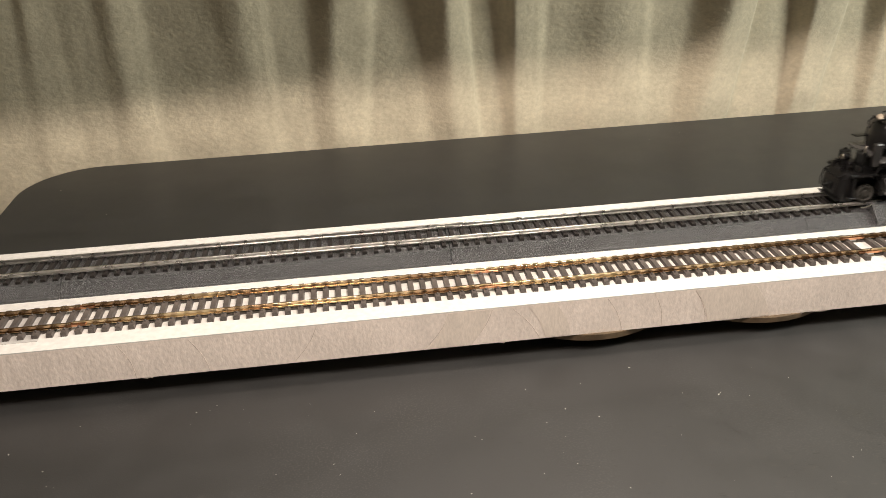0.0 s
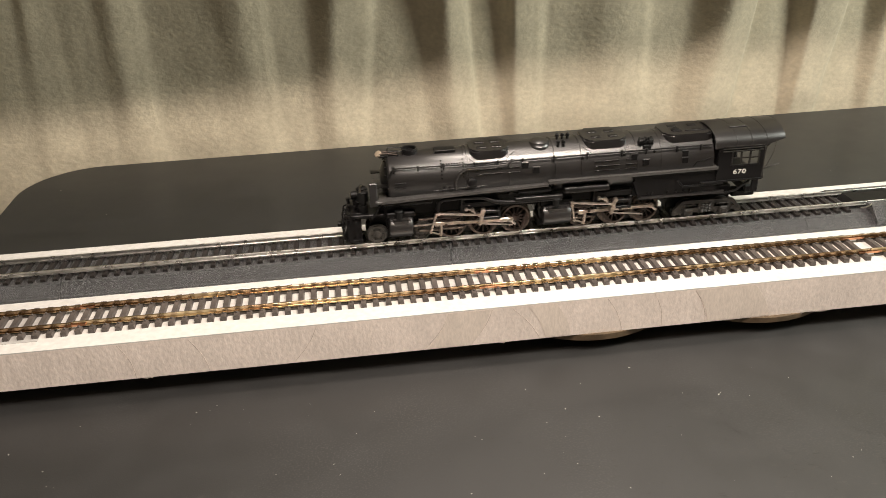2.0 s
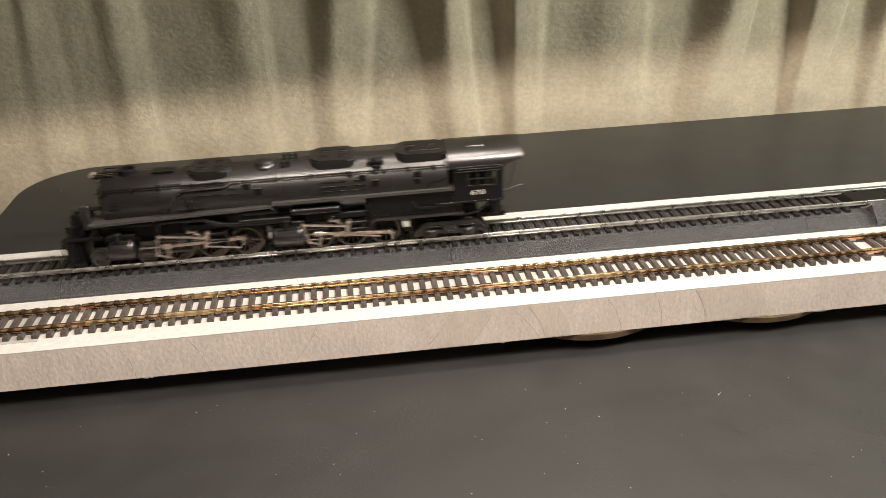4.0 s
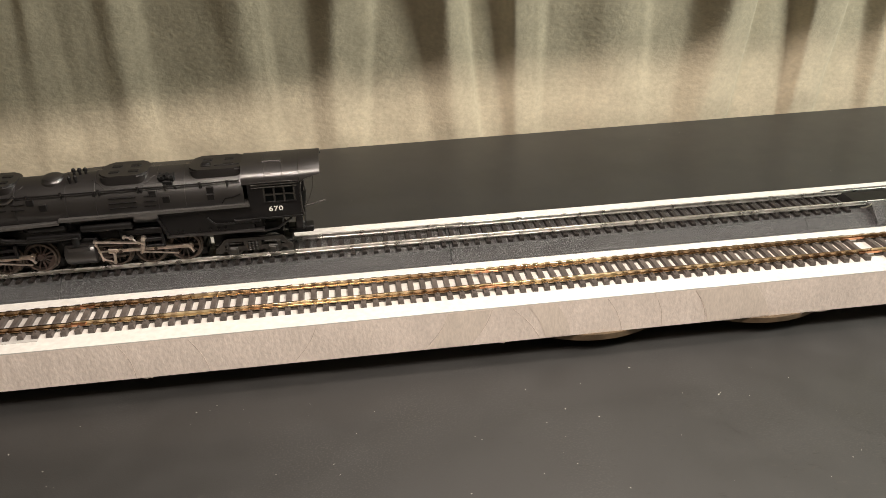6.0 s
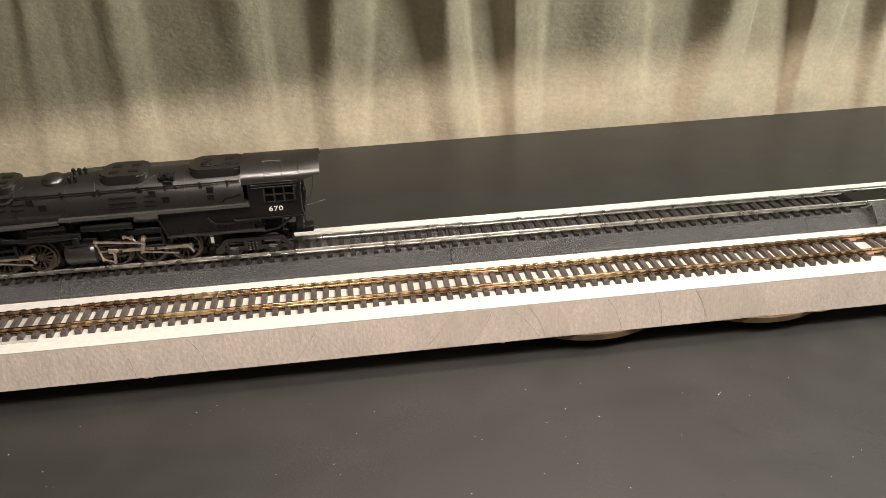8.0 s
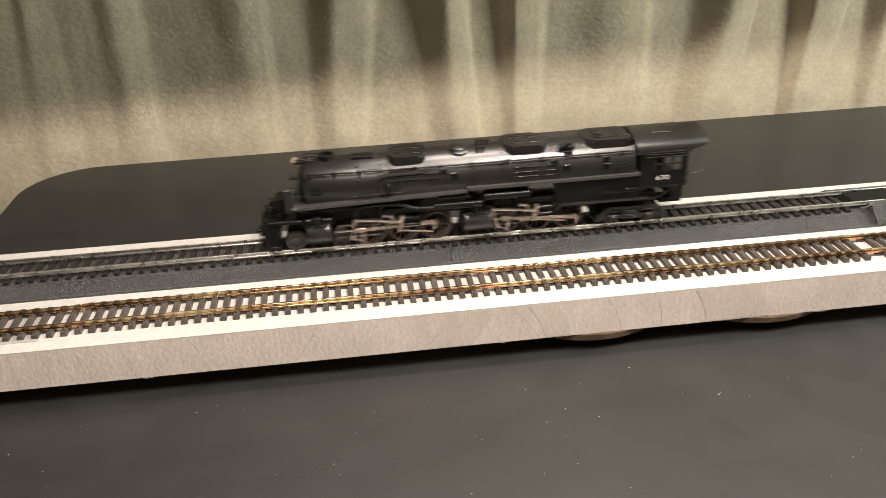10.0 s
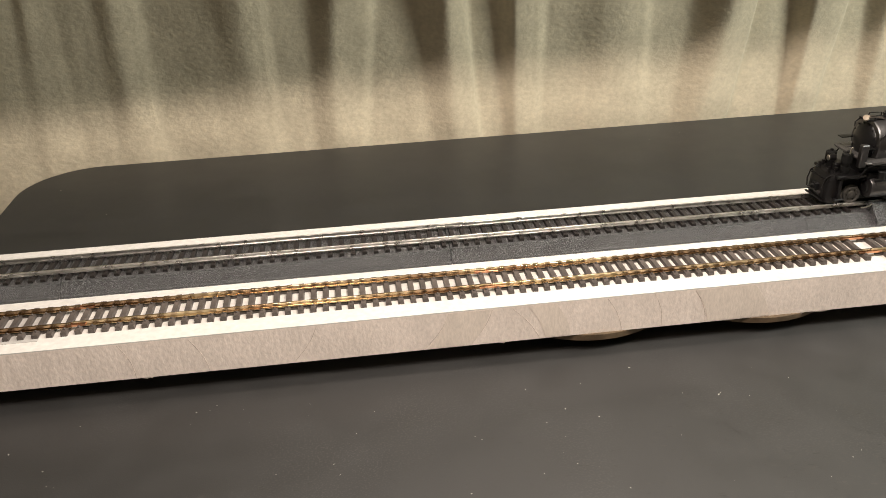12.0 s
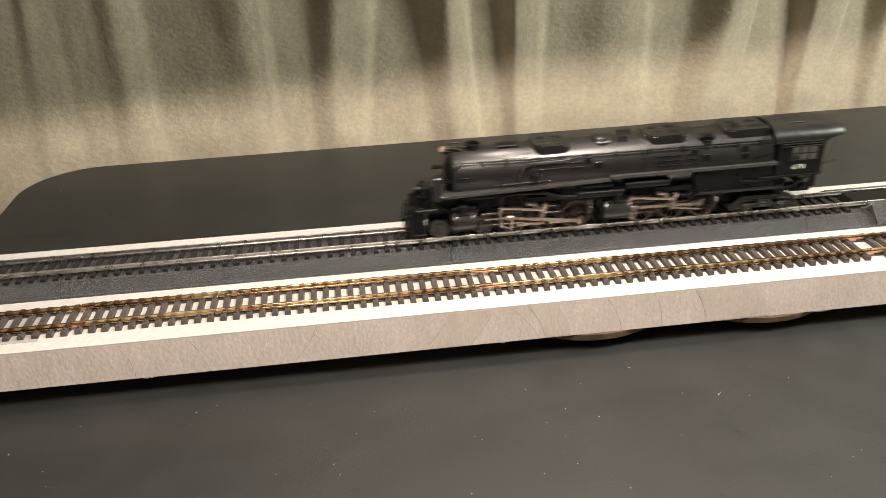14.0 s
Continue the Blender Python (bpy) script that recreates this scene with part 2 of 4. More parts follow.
def curtain():
    bm = B()
    nx, nz = 900, 150
    xa, xb, za, zb = -1.0, 1.3, -0.70, 0.75
    # folds: where each rises and where it drops back, both high up and at the table, its depth, and where its crest lies
    folds = [(-0.3425, -0.3557, -0.3168, -0.3211, 0.005, 0.50),
             (-0.2754, -0.2771, -0.2435, -0.2415, 0.007, 0.60),
             (-0.2041, -0.2155, -0.1315, -0.1295, 0.011, 0.80),
             (-0.0862, -0.0900, -0.0330, -0.0433, 0.016, 0.50),
             (0.0180, 0.0215, 0.0608, 0.0726, 0.024, 0.62),
             (0.0959, 0.1013, 0.1338, 0.1288, 0.018, 0.40),
             (0.1641, 0.1619, 0.2397, 0.2372, 0.010, 0.50),
             (0.2928, 0.2743, 0.3556, 0.3383, 0.033, 0.55),
             (0.3981, 0.3976, 0.4538, 0.4367, 0.026, 0.30),
             (0.4738, 0.4803, 0.5285, 0.5210, 0.022, 0.40)]
    rng = random.Random(3)
    for start, stop in ((-1.0, -0.52), (0.60, 1.3)):
        while start < stop:
            w = rng.uniform(0.05, 0.08)
            folds.append((start, start, start + w, start + w, rng.uniform(0.014, 0.026), 0.5))
            start += w + rng.uniform(0.02, 0.05)

    def pleat(x, z):
        u = min(1.6, max(-0.6, (0.125 - z) / 0.12))
        high = 0.0
        for l0, l1, r0, r1, deep, crest in folds:
            lo, hi = l0 + (l1 - l0) * u, r0 + (r1 - r0) * u
            if lo < x <= hi:
                k = (x - lo) / (hi - lo)
                if k < crest:
                    k /= crest
                    k = 0.25 * k + 0.75 * k * k * (3 - 2 * k)
                else:
                    k = (k - crest) / (1 - crest)
                    k = 1 - 0.42 * k ** 1.6
                high = max(high, deep * k)
            elif hi < x < hi + (0.006 if deep > 0.019 else 0.014):
                k = 1 - (x - hi) / (0.006 if deep > 0.019 else 0.014)
                high = max(high, 0.58 * deep * k * k * (3 - 2 * k))
        return high

    rows = []
    for j in range(nz + 1):
        z = za + (zb - za) * j / nz
        up = min(1.0, max(0.0, (z + 0.03) / 0.22))
        low = min(1.0, max(0.0, (-z) / 0.3))
        row = []
        for i in range(nx + 1):
            x = xa + (xb - xa) * i / nx
            y = -pleat(x + 0.004 * noise.noise((x * 3, z * 7, 4.4)), z) * (0.26 + 0.74 * max(up, low))
            y += 0.0045 * noise.noise((x * 24, z * 1.6, 3.7)) * (0.3 + 0.7 * up)
            y += 0.004 * noise.noise((x * 9, z * 5, 1.3)) + 0.0016 * noise.noise((x * 30, z * 22, 7.1)) * (1.2 - up) + 0.0007 * noise.noise((x * 80, z * 95, 2.2)) * (1.3 - up)
            row.append(bm.verts.new((x, 0.353 + 0.0125 * x - 0.012 * (1 - up) * (1 - low) + y, z)))
        rows.append(row)
    for p, q in zip(rows, rows[1:]):
        for i in range(nx):
            bm.faces.new((p[i], p[i + 1], q[i + 1], q[i]))
    ob = link("curtain", bm, M_CURTAIN, smooth=180)
    so = ob.modifiers.new("thickness", "SOLIDIFY")
    so.thickness = 0.0015
    return tagged(ob, "sage-beige fabric curtain hanging in soft vertical folds behind the table", "curtain")


curtain()

# ---- base board ----
ZB0, ZB = 0.006, 0.0292
BX0, BX1, BY0, BY1 = -0.465, 0.72, -0.0541, 0.0660


def board():
    t = tagged(new("base_board"), "white-topped plank with a rough sawn beige edge, raised on wooden shims", "board")
    part("plank", box(B(), BX0, BX1, BY0, BY1, ZB0, ZB - 0.0006), M_EDGE, t, "rough sawn beige plank")
    part("top_sheet", box(B(), BX0, BX1, BY0, BY1, ZB - 0.0006, ZB), M_FOAM, t, "smooth white painted top")
    return t


BOARD = board()
# planed patches and fine curved cuts left by the saw: places at the top and at the foot of the edge
Z_HI, Z_LO = ZB - 0.0012, ZB0 + 0.0006
for ta, tb, lb, la in ((-0.0100, 0.0135, 0.0029, -0.0219), (0.1313, 0.1666, 0.1780, 0.1405), (0.0347, 0.0507, 0.0596, 0.0449)):
    me = B()
    front, back = [], []
    for i in range(9):
        u = i / 8
        z = Z_HI + (Z_LO - Z_HI) * u
        sag = 0.0016 * math.sin(math.pi * u)
        for x in (ta + (la - ta) * u + sag, tb + (lb - tb) * u + sag):
            front.append(me.verts.new((x, BY0 - 0.00012, z)))
            back.append(me.verts.new((x, BY0 + 0.0006, z)))
    for i in range(0, 16, 2):
        me.faces.new((front[i], front[i + 1], front[i + 3], front[i + 2]))
        me.faces.new((front[i], front[i + 2], back[i + 2], back[i]))
        me.faces.new((front[i + 1], back[i + 1], back[i + 3], front[i + 3]))
    part("saw_patch", me, M_MARK, BOARD, "smoother planed patch of the sawn edge")
for top, foot in ((-0.0093, -0.0235), (0.0147, 0.0022), (0.0252, 0.0416), (0.0356, 0.0458), (0.0799, 0.0893), (0.1311, 0.1391), (0.1665, 0.1777), (0.1074, 0.1128), (-0.0814, -0.0953), (-0.1495, -0.1406), (-0.1856, -0.1792)):
    line = []
    for i in range(9):
        u = i / 8
        line.append((top + (foot - top) * u + 0.0018 * math.sin(math.pi * u), BY0 + 0.00022, Z_HI + (Z_LO - Z_HI) * u))
    part("saw_mark", pipe(B(), line, 0.0003, 8), M_CUT, BOARD)
# chipped lower arris
for x, w in ((-0.175, 0.004), (-0.172, 0.002), (0.208, 0.012), (0.196, 0.006), (0.02, 0.003)):
    part("splinter", prism(B(), [(x - w, ZB0 + 0.0003), (x + w * 0.3, ZB0 - 0.0009), (x + w, ZB0 + 0.0003)], "y", BY0 + 0.0002, BY0 + 0.002), M_EDGE, BOARD)
for x, y, r, z in ((0.0780, 0.0045, 0.0600, 0.0006), (0.1820, 0.0042, 0.0600, 0.0010), (-0.30, 0.010, 0.030, TZ), (0.64, 0.005, 0.035, TZ)):
    foot = turned(B(), [(z, r * 0.97), (z + 0.0012, r), (ZB0 - 0.0004, r * 1.005), (ZB0, r)], "z", (x, y, 0), 48)
    part("foot_disc", foot, M_BARK, BOARD, "brown wooden disc under the plank")
for x in (-0.15, 0.13, 0.33):
    part("foot_block", box(B(), x - 0.02, x + 0.02, 0.005, 0.045, TZ, ZB0, 0.0005), M_BARK, BOARD)

# ---- dust on the table ----
def dust():
    bm = B()
    rng = random.Random(5)
    seen = [(-0.088, -0.077), (-0.147, -0.074), (0.059, -0.112), (0.126, -0.105), (0.088, -0.074), (-0.014, -0.155), (-0.073, -0.133), (0.311, 0.223), (0.351, 0.171), (-0.256, 0.199), (-0.309, 0.261), (0.038, -0.124), (0.027, -0.084)]
    for n in range(190):
        x, y = rng.uniform(-0.32, 0.5), rng.uniform(-0.24, -0.065) if rng.random() < 0.85 else rng.uniform(0.08, 0.30)
        r, a = rng.uniform(0.00008, 0.00020) * (1.8 if rng.random() < 0.06 else 1), rng.uniform(0, 3.1)
        if n < len(seen):
            (x, y), r = seen[n], rng.uniform(0.0002, 0.00034)
        ca, sa, q = math.cos(a) * r, math.sin(a) * r, rng.uniform(1.0, 2.6)
        vs = [bm.verts.new((x + dx * q * ca - dy * sa, y + dx * q * sa + dy * ca, TZ + h)) for dx, dy, h in ((-1, 0, 0), (0, -1, 0), (1, 0, 0), (0, 1, 0), (0, 0, r * 0.9))]
        for i in range(4):
            bm.faces.new((vs[i], vs[(i + 1) % 4], vs[4]))
        bm.faces.new(vs[3::-1])
    return tagged(link("dust", bm, M_WHITE), "fine pale dust specks on the black table top", "dust", kind="stuff")


dust()


def scratches():
    bm = B()
    rng = random.Random(11)
    for _ in range(650):
        x, y = rng.gauss(0.10, 0.07) if rng.random() < 0.6 else rng.uniform(-0.22, 0.3), rng.uniform(-0.185, -0.095)
        n, a = rng.randint(2, 4), rng.uniform(-1.4, 0.6)
        pts = []
        for i in range(n):
            pts.append((x, y))
            x += 0.0016 * math.cos(a)
            y += 0.0016 * math.sin(a)
            a += rng.uniform(-0.35, 0.35)
        w = rng.uniform(0.00012, 0.00030)
        lo = [bm.verts.new((px, py - w, TZ + 0.00003)) for px, py in pts]
        hi = [bm.verts.new((px, py + w, TZ + 0.00003)) for px, py in pts]
        for i in range(n - 1):
            bm.faces.new((lo[i], lo[i + 1], hi[i + 1], hi[i]))
    # long pale scrapes
    for xa, ya, xb, yb in ((0.106, -0.116, 0.150, -0.165), (0.165, -0.128, 0.200, -0.160), (0.188, -0.146, 0.204, -0.158)):
        for k in range(40):
            u = rng.random()
            x, y = xa + (xb - xa) * u + rng.gauss(0, 0.0009), ya + (yb - ya) * u + rng.gauss(0, 0.0009)
            ex, ey, w = (xb - xa) * 0.05, (yb - ya) * 0.05, 0.00016
            bm.faces.new([bm.verts.new(p) for p in ((x, y - w, TZ + 0.00003), (x + ex, y + ey - w, TZ + 0.00003), (x + ex, y + ey + w, TZ + 0.00003), (x, y + w, TZ + 0.00003))])
    return tagged(link("scuff_marks", bm, M_SCUFF), "faint grey scuffs rubbed into the black table top", "scuffs", kind="stuff")


scratches()

# ---- black-roadbed track ----
YR, PITCH = 0.0240, 0.2286
ZTIE = ZB + 0.0084
ZFOOT = ZB + 0.0090
ZTOP = ZFOOT + 0.0025


def rail_profile(y, z, h=0.0025, head=0.00055, foot=0.0012):
    return [(y - foot, z), (y + foot, z), (y + foot, z + 0.0004), (y + 0.0003, z + 0.0006), (y + 0.0003, z + h - 0.0009), (y + head, z + h - 0.0008), (y + head, z + h - 0.0001),
            (y + head * 0.8, z + h), (y - head * 0.8, z + h), (y - head, z + h - 0.0001), (y - head, z + h - 0.0008), (y - 0.0003, z + h - 0.0009), (y - 0.0003, z + 0.0006), (y - foot, z + 0.0004)]


def tie_mesh(name, half, w, h, material, bolts):
    bm = B()
    prism(bm, [(-w / 2 - 0.0002, 0), (w / 2 + 0.0002, 0), (w / 2 - 0.0001, h), (-w / 2 + 0.0001, h)], "y", -half, half)
    for s in (-1, 1):
        for o in (-0.0021, 0.0021):
            turned(bm, [(h - 0.0001, 0.00075), (h + 0.0007, 0.00066), (h + 0.0010, 0.00035)], "z", (0, s * 0.0091 + o, 0), 6)
            if bolts:
                box(bm, -w * 0.32, w * 0.32, s * 0.0091 + o - 0.0006, s * 0.0091 + o + 0.0006, h - 0.0001, h + 0.0003)
    bmesh.ops.recalc_face_normals(bm, faces=bm.faces)
    me = bpy.data.meshes.new(name)
    bm.to_mesh(me)
    bm.free()
    me.materials.append(material)
    return me


TIE_A = tie_mesh("tie_black", 0.0148, 0.0027, 0.0019, M_TIE_DARK, True)
TIE_B = tie_mesh("tie_brown", 0.0148, 0.0030, 0.0024, M_TIE_BROWN, False)


def roadbed_piece(i, deck=False):
    x0 = i * PITCH
    t = tagged(new("roadbed_track"), "black roadbed track section with a flat crossing deck" if deck else "steel-railed track section on black plastic ballast roadbed", "track", "roadbed track sections")
    t.location = (x0, YR, ZB)
    L = PITCH - 0.00018
    prof = [(-0.0248, 0), (0.0248, 0), (0.0248, 0.0013), (0.0234, 0.0015), (0.0170, 0.0068), (-0.0170, 0.0068), (-0.0234, 0.0015), (-0.0248, 0.0013)]
    part("roadbed", prism(B(), prof, "x", 0.00018, L), M_ROADBED, t, "grainy black plastic ballast shoulder")
    for y in (-0.0091, 0.0091):
        r = part("rail", prism(B(), rail_profile(y, 0.0090), "x", 0.0003, L), M_STEEL, t, "bright steel rail")
        jb = B()
        for s in (-1, 1):
            box(jb, -0.006, 0.006, y + s * 0.0011 - 0.0003, y + s * 0.0011 + 0.0003, 0.0091, 0.0104, 0.0001)
        part("rail_joiner", jb, M_STEEL, t)
    n = 33
    for k in range(n):
        if deck and 5 <= k <= 28:
            continue
        o = new("tie", TIE_A)
        o.parent = t
        o.location = ((k + 0.5) * PITCH / n, 0, 0.0066)
    if deck:
        a, b = 5.2 * PITCH / n, 29 * PITCH / n
        part("crossing_deck", prism(B(), [(a, 0.0066), (b, 0.0066), (b - 0.004, 0.0108), (a + 0.003, 0.0108)], "y", -0.0072, 0.0072), M_DARK, t, "flat black deck between the rails")
        part("crossing_ramp", prism(B(), [(-0.0235, 0.0012), (-0.0106, 0.0066), (-0.0106, 0.0112), (-0.0172, 0.0112), (-0.0250, 0.0040), (-0.0250, 0.0016)], "x", a + 0.009, b), M_ROADBED, t, "flat black deck beside the rail")
        part("crossing_ramp", prism(B(), [(0.0235, 0.0012), (0.0106, 0.0066), (0.0106, 0.0110), (0.0128, 0.0110), (0.0250, 0.0030), (0.0250, 0.0016)], "x", a - 0.006, b), M_ROADBED, t, "flat black deck beside the rail")
        wb = pipe(B(), [(0.0375, -0.0165, 0.0105), (0.0400, -0.0178, 0.0112), (0.0420, -0.0182, 0.0122), (0.0445, -0.0165, 0.0124)], 0.0005)
        part("feeder_clip", wb, M_WIRE, t, "small bright metal feeder contact")
    return t


for i in range(-2, 3):
    roadbed_piece(i, i == 1)

# ---- brass track in front ----
YF, XF, NF = -0.0267, 0.0175, 33


def brass_piece(i, dy=0.0, count=NF, skip=()):
    t = tagged(new("brass_track"), "loose sectional track with tarnished brass rails on brown plastic ties", "track", "brass track sections")
    t.location = (XF + i * PITCH, YF + dy, ZB)
    L = PITCH - 0.0004
    for y in (-0.0091, 0.0091):
        part("rail", prism(B(), rail_profile(y, 0.0024), "x", 0.0002, L), M_BRASS, t, "tarnished brass rail")
        jb = B()
        for s in (-1, 1):
            box(jb, -0.007, 0.007, y + s * 0.0011 - 0.0003, y + s * 0.0011 + 0.0003, 0.0024, 0.0037, 0.0001)
        part("rail_joiner", jb, M_COPPER, t, "coppery rail joiner")
        part("tie_web", box(B(), 0.004, L - 0.012, y - 0.0010, y + 0.0010, 0.0002, 0.0013), M_TIE_BROWN, t)
    for k in range(count):
        if k in skip:
            continue
        o = new("tie", TIE_B)
        o.parent = t
        o.location = ((k + 0.5) * PITCH / count, 0, 0)
    return t


for i in (-2, -1, 0, 1, 2):
    piece = brass_piece(i, -0.0009 if i == -2 else 0.0, 31 if i == -2 else NF, (0,) if i == 1 else ())
    if i == -2:
        part("base_film", box(B(), 0.005, PITCH - 0.0165, -0.0172, 0.0125, 0.00002, 0.0003), M_FILM, piece, "thin grey plastic film under the ties")

# ---- locomotive ----
# local space: x as on the track at rest, y across, z up from the rail head
RD, RL = 0.0090, 0.0056
DRIVERS = (-0.0385, -0.0187, 0.0011, 0.0432, 0.0630, 0.0828)
SMALL = (-0.0839, -0.0570, 0.1105, 0.1335)
CRANK, ZCYL, LROD, LEVER = 0.0040, 0.0112, 0.0440, 0.0122
BC, RB = 0.0383, 0.0168


def girth(x):
    """Radius of the tapered boiler."""
    u = min(1.0, max(0.0, (x + 0.035) / 0.075))
    return 0.0153 + (RB - 0.0153) * u


def skin(y, x=0.05):
    return BC + math.sqrt(max(0.0, girth(x) ** 2 - y * y))


def dome(t, xa, xb, half, top):
    pts, r = [], 0.0052
    for cx, cy, a0 in ((xb - r, half - r, 0), (xa + r, half - r, 90), (xa + r, r - half, 180), (xb - r, r - half, 270)):
        for i in range(7):
            a = radians(a0 + 15 * i)
            pts.append((cx + r * math.cos(a), cy + r * math.sin(a)))
    d = part("sand_dome", prism(B(), pts, "z", BC + 0.008, top, 0.0011), M_BOILER, t, "low flat-topped black sand dome")
    for u in (0.3, 0.7):
        x = xa + (xb - xa) * u
        for y in (-0.0050, 0.0040):
            part("hatch", box(B(), x - 0.0028, x + 0.0028, y - 0.0016, y + 0.0016, top - 0.0004, top + 0.0005, 0.0003), M_BLACK, d)
    # raised saddle strap that follows the barrel round the dome
    sb = B()
    e = half + 0.0016
    for s in (-1, 1):
        line = []
        for i in range(15):
            u = i / 14
            x = xa - 0.004 + (xb - xa + 0.008) * u
            k = min(1.0, min(u, 1 - u) * 4.5)
            y = s * (0.0075 + (e - 0.0075) * k)
            line.append((x, y, skin(y, x)))
        pipe(sb, line, 0.0004, 6)
    part("saddle_strap", sb, M_BOILER, t)
    return d


def spoke_mesh():
    bm = rod(B(), (0.0015, 0, 0), (0.0078, 0, 0), 0.00055, 6)
    me = bpy.data.meshes.new("spoke")
    bm.to_mesh(me)
    bm.free()
    me.materials.append(M_SPOKE)
    return me


SPOKE = spoke_mesh()


def driver(t, x, side, phase):
    """A spoked driving wheel; its own space is centred on the axle."""
    bm = B()
    s = side
    turned(bm, [(s * 0.0080, 0.0020), (s * 0.0086, 0.0022), (s * 0.0104, 0.0020), (s * 0.0108, 0.0012)], "y", (0, 0, 0), 14)
    cw = []
    for i in range(9):
        a = radians(phase + 180 - 46 + 92 * i / 8)
        cw.append((0.0077 * math.cos(a), 0.0077 * math.sin(a)))
    prism(bm, cw, "y", s * 0.0084, s * 0.0102)
    turned(bm, [(s * 0.0092, 0.0016), (s * 0.0118, 0.0014), (s * 0.0142, 0.0010)], "y", (CRANK * math.cos(radians(phase)), 0, CRANK * math.sin(radians(phase))), 10)
    w = part("driving_wheel", bm, M_SPOKE, t, "spoked driving wheel with dark centre")
    w.location = (x, 0, RD)
    for i in range(13):
        o = new("spoke", SPOKE)
        o.parent, o.location, o.rotation_euler = w, (0, s * 0.0092, 0), (0, 2 * math.pi * i / 13, 0)
    tb = B()
    pr = [(s * 0.0076, 0.0100), (s * 0.0083, 0.0099), (s * 0.0086, RD), (s * 0.0106, RD - 0.0001), (s * 0.0106, 0.0077), (s * 0.0076, 0.0077), (s * 0.0076, 0.0100)]
    rings = []
    for d, r in pr:
        rings.append([tb.verts.new((r * math.cos(2 * math.pi * i / 40), d, r * math.sin(2 * math.pi * i / 40))) for i in range(40)])
    for p, q in zip(rings, rings[1:]):
        for i in range(40):
            tb.faces.new((p[i], p[(i + 1) % 40], q[(i + 1) % 40], q[i]))
    part("tyre", tb, M_WORN, w, "worn coppery metal tyre")
    return w


def small_wheel(t, x, side):
    s = side
    bm = turned(B(), [(s * 0.0076, 0.0064), (s * 0.0083, 0.0063), (s * 0.0086, RL), (s * 0.0104, RL - 0.0001), (s * 0.0105, 0.0046), (s * 0.0098, 0.0043), (s * 0.0097, 0.0024), (s * 0.0106, 0.0021), (s * 0.0110, 0.0012)], "y", (0, 0, 0), 28)
    w = part("carrying_wheel", bm, M_DISC, t, "small grey disc wheel")
    w.location = (x, 0, RL)
    for i in range(6):
        a = math.pi * i / 3
        part("wheel_bolt", turned(B(), [(s * 0.0096, 0.0005), (s * 0.0101, 0.0004)], "y", (0.0034 * math.cos(a), 0, 0.0034 * math.sin(a)), 6), M_DARK, w)
    return w


def eye_rod(pts, y, r_eye, h, w):
    """A flat rod with round eyes at each point along x."""
    bm = B()
    for p in pts:
        turned(bm, [(y - w, r_eye), (y + w, r_eye)], "y", (p, 0, 0), 14)
        turned(bm, [(y - w - 0.0004, r_eye * 0.55), (y + w + 0.0004, r_eye * 0.55)], "y", (p, 0, 0), 8)
    for p, q in zip(pts, pts[1:]):
        box(bm, p, q, y - w * 0.8, y + w * 0.8, -h, h, 0.0001)
    return bm


MOVERS = []


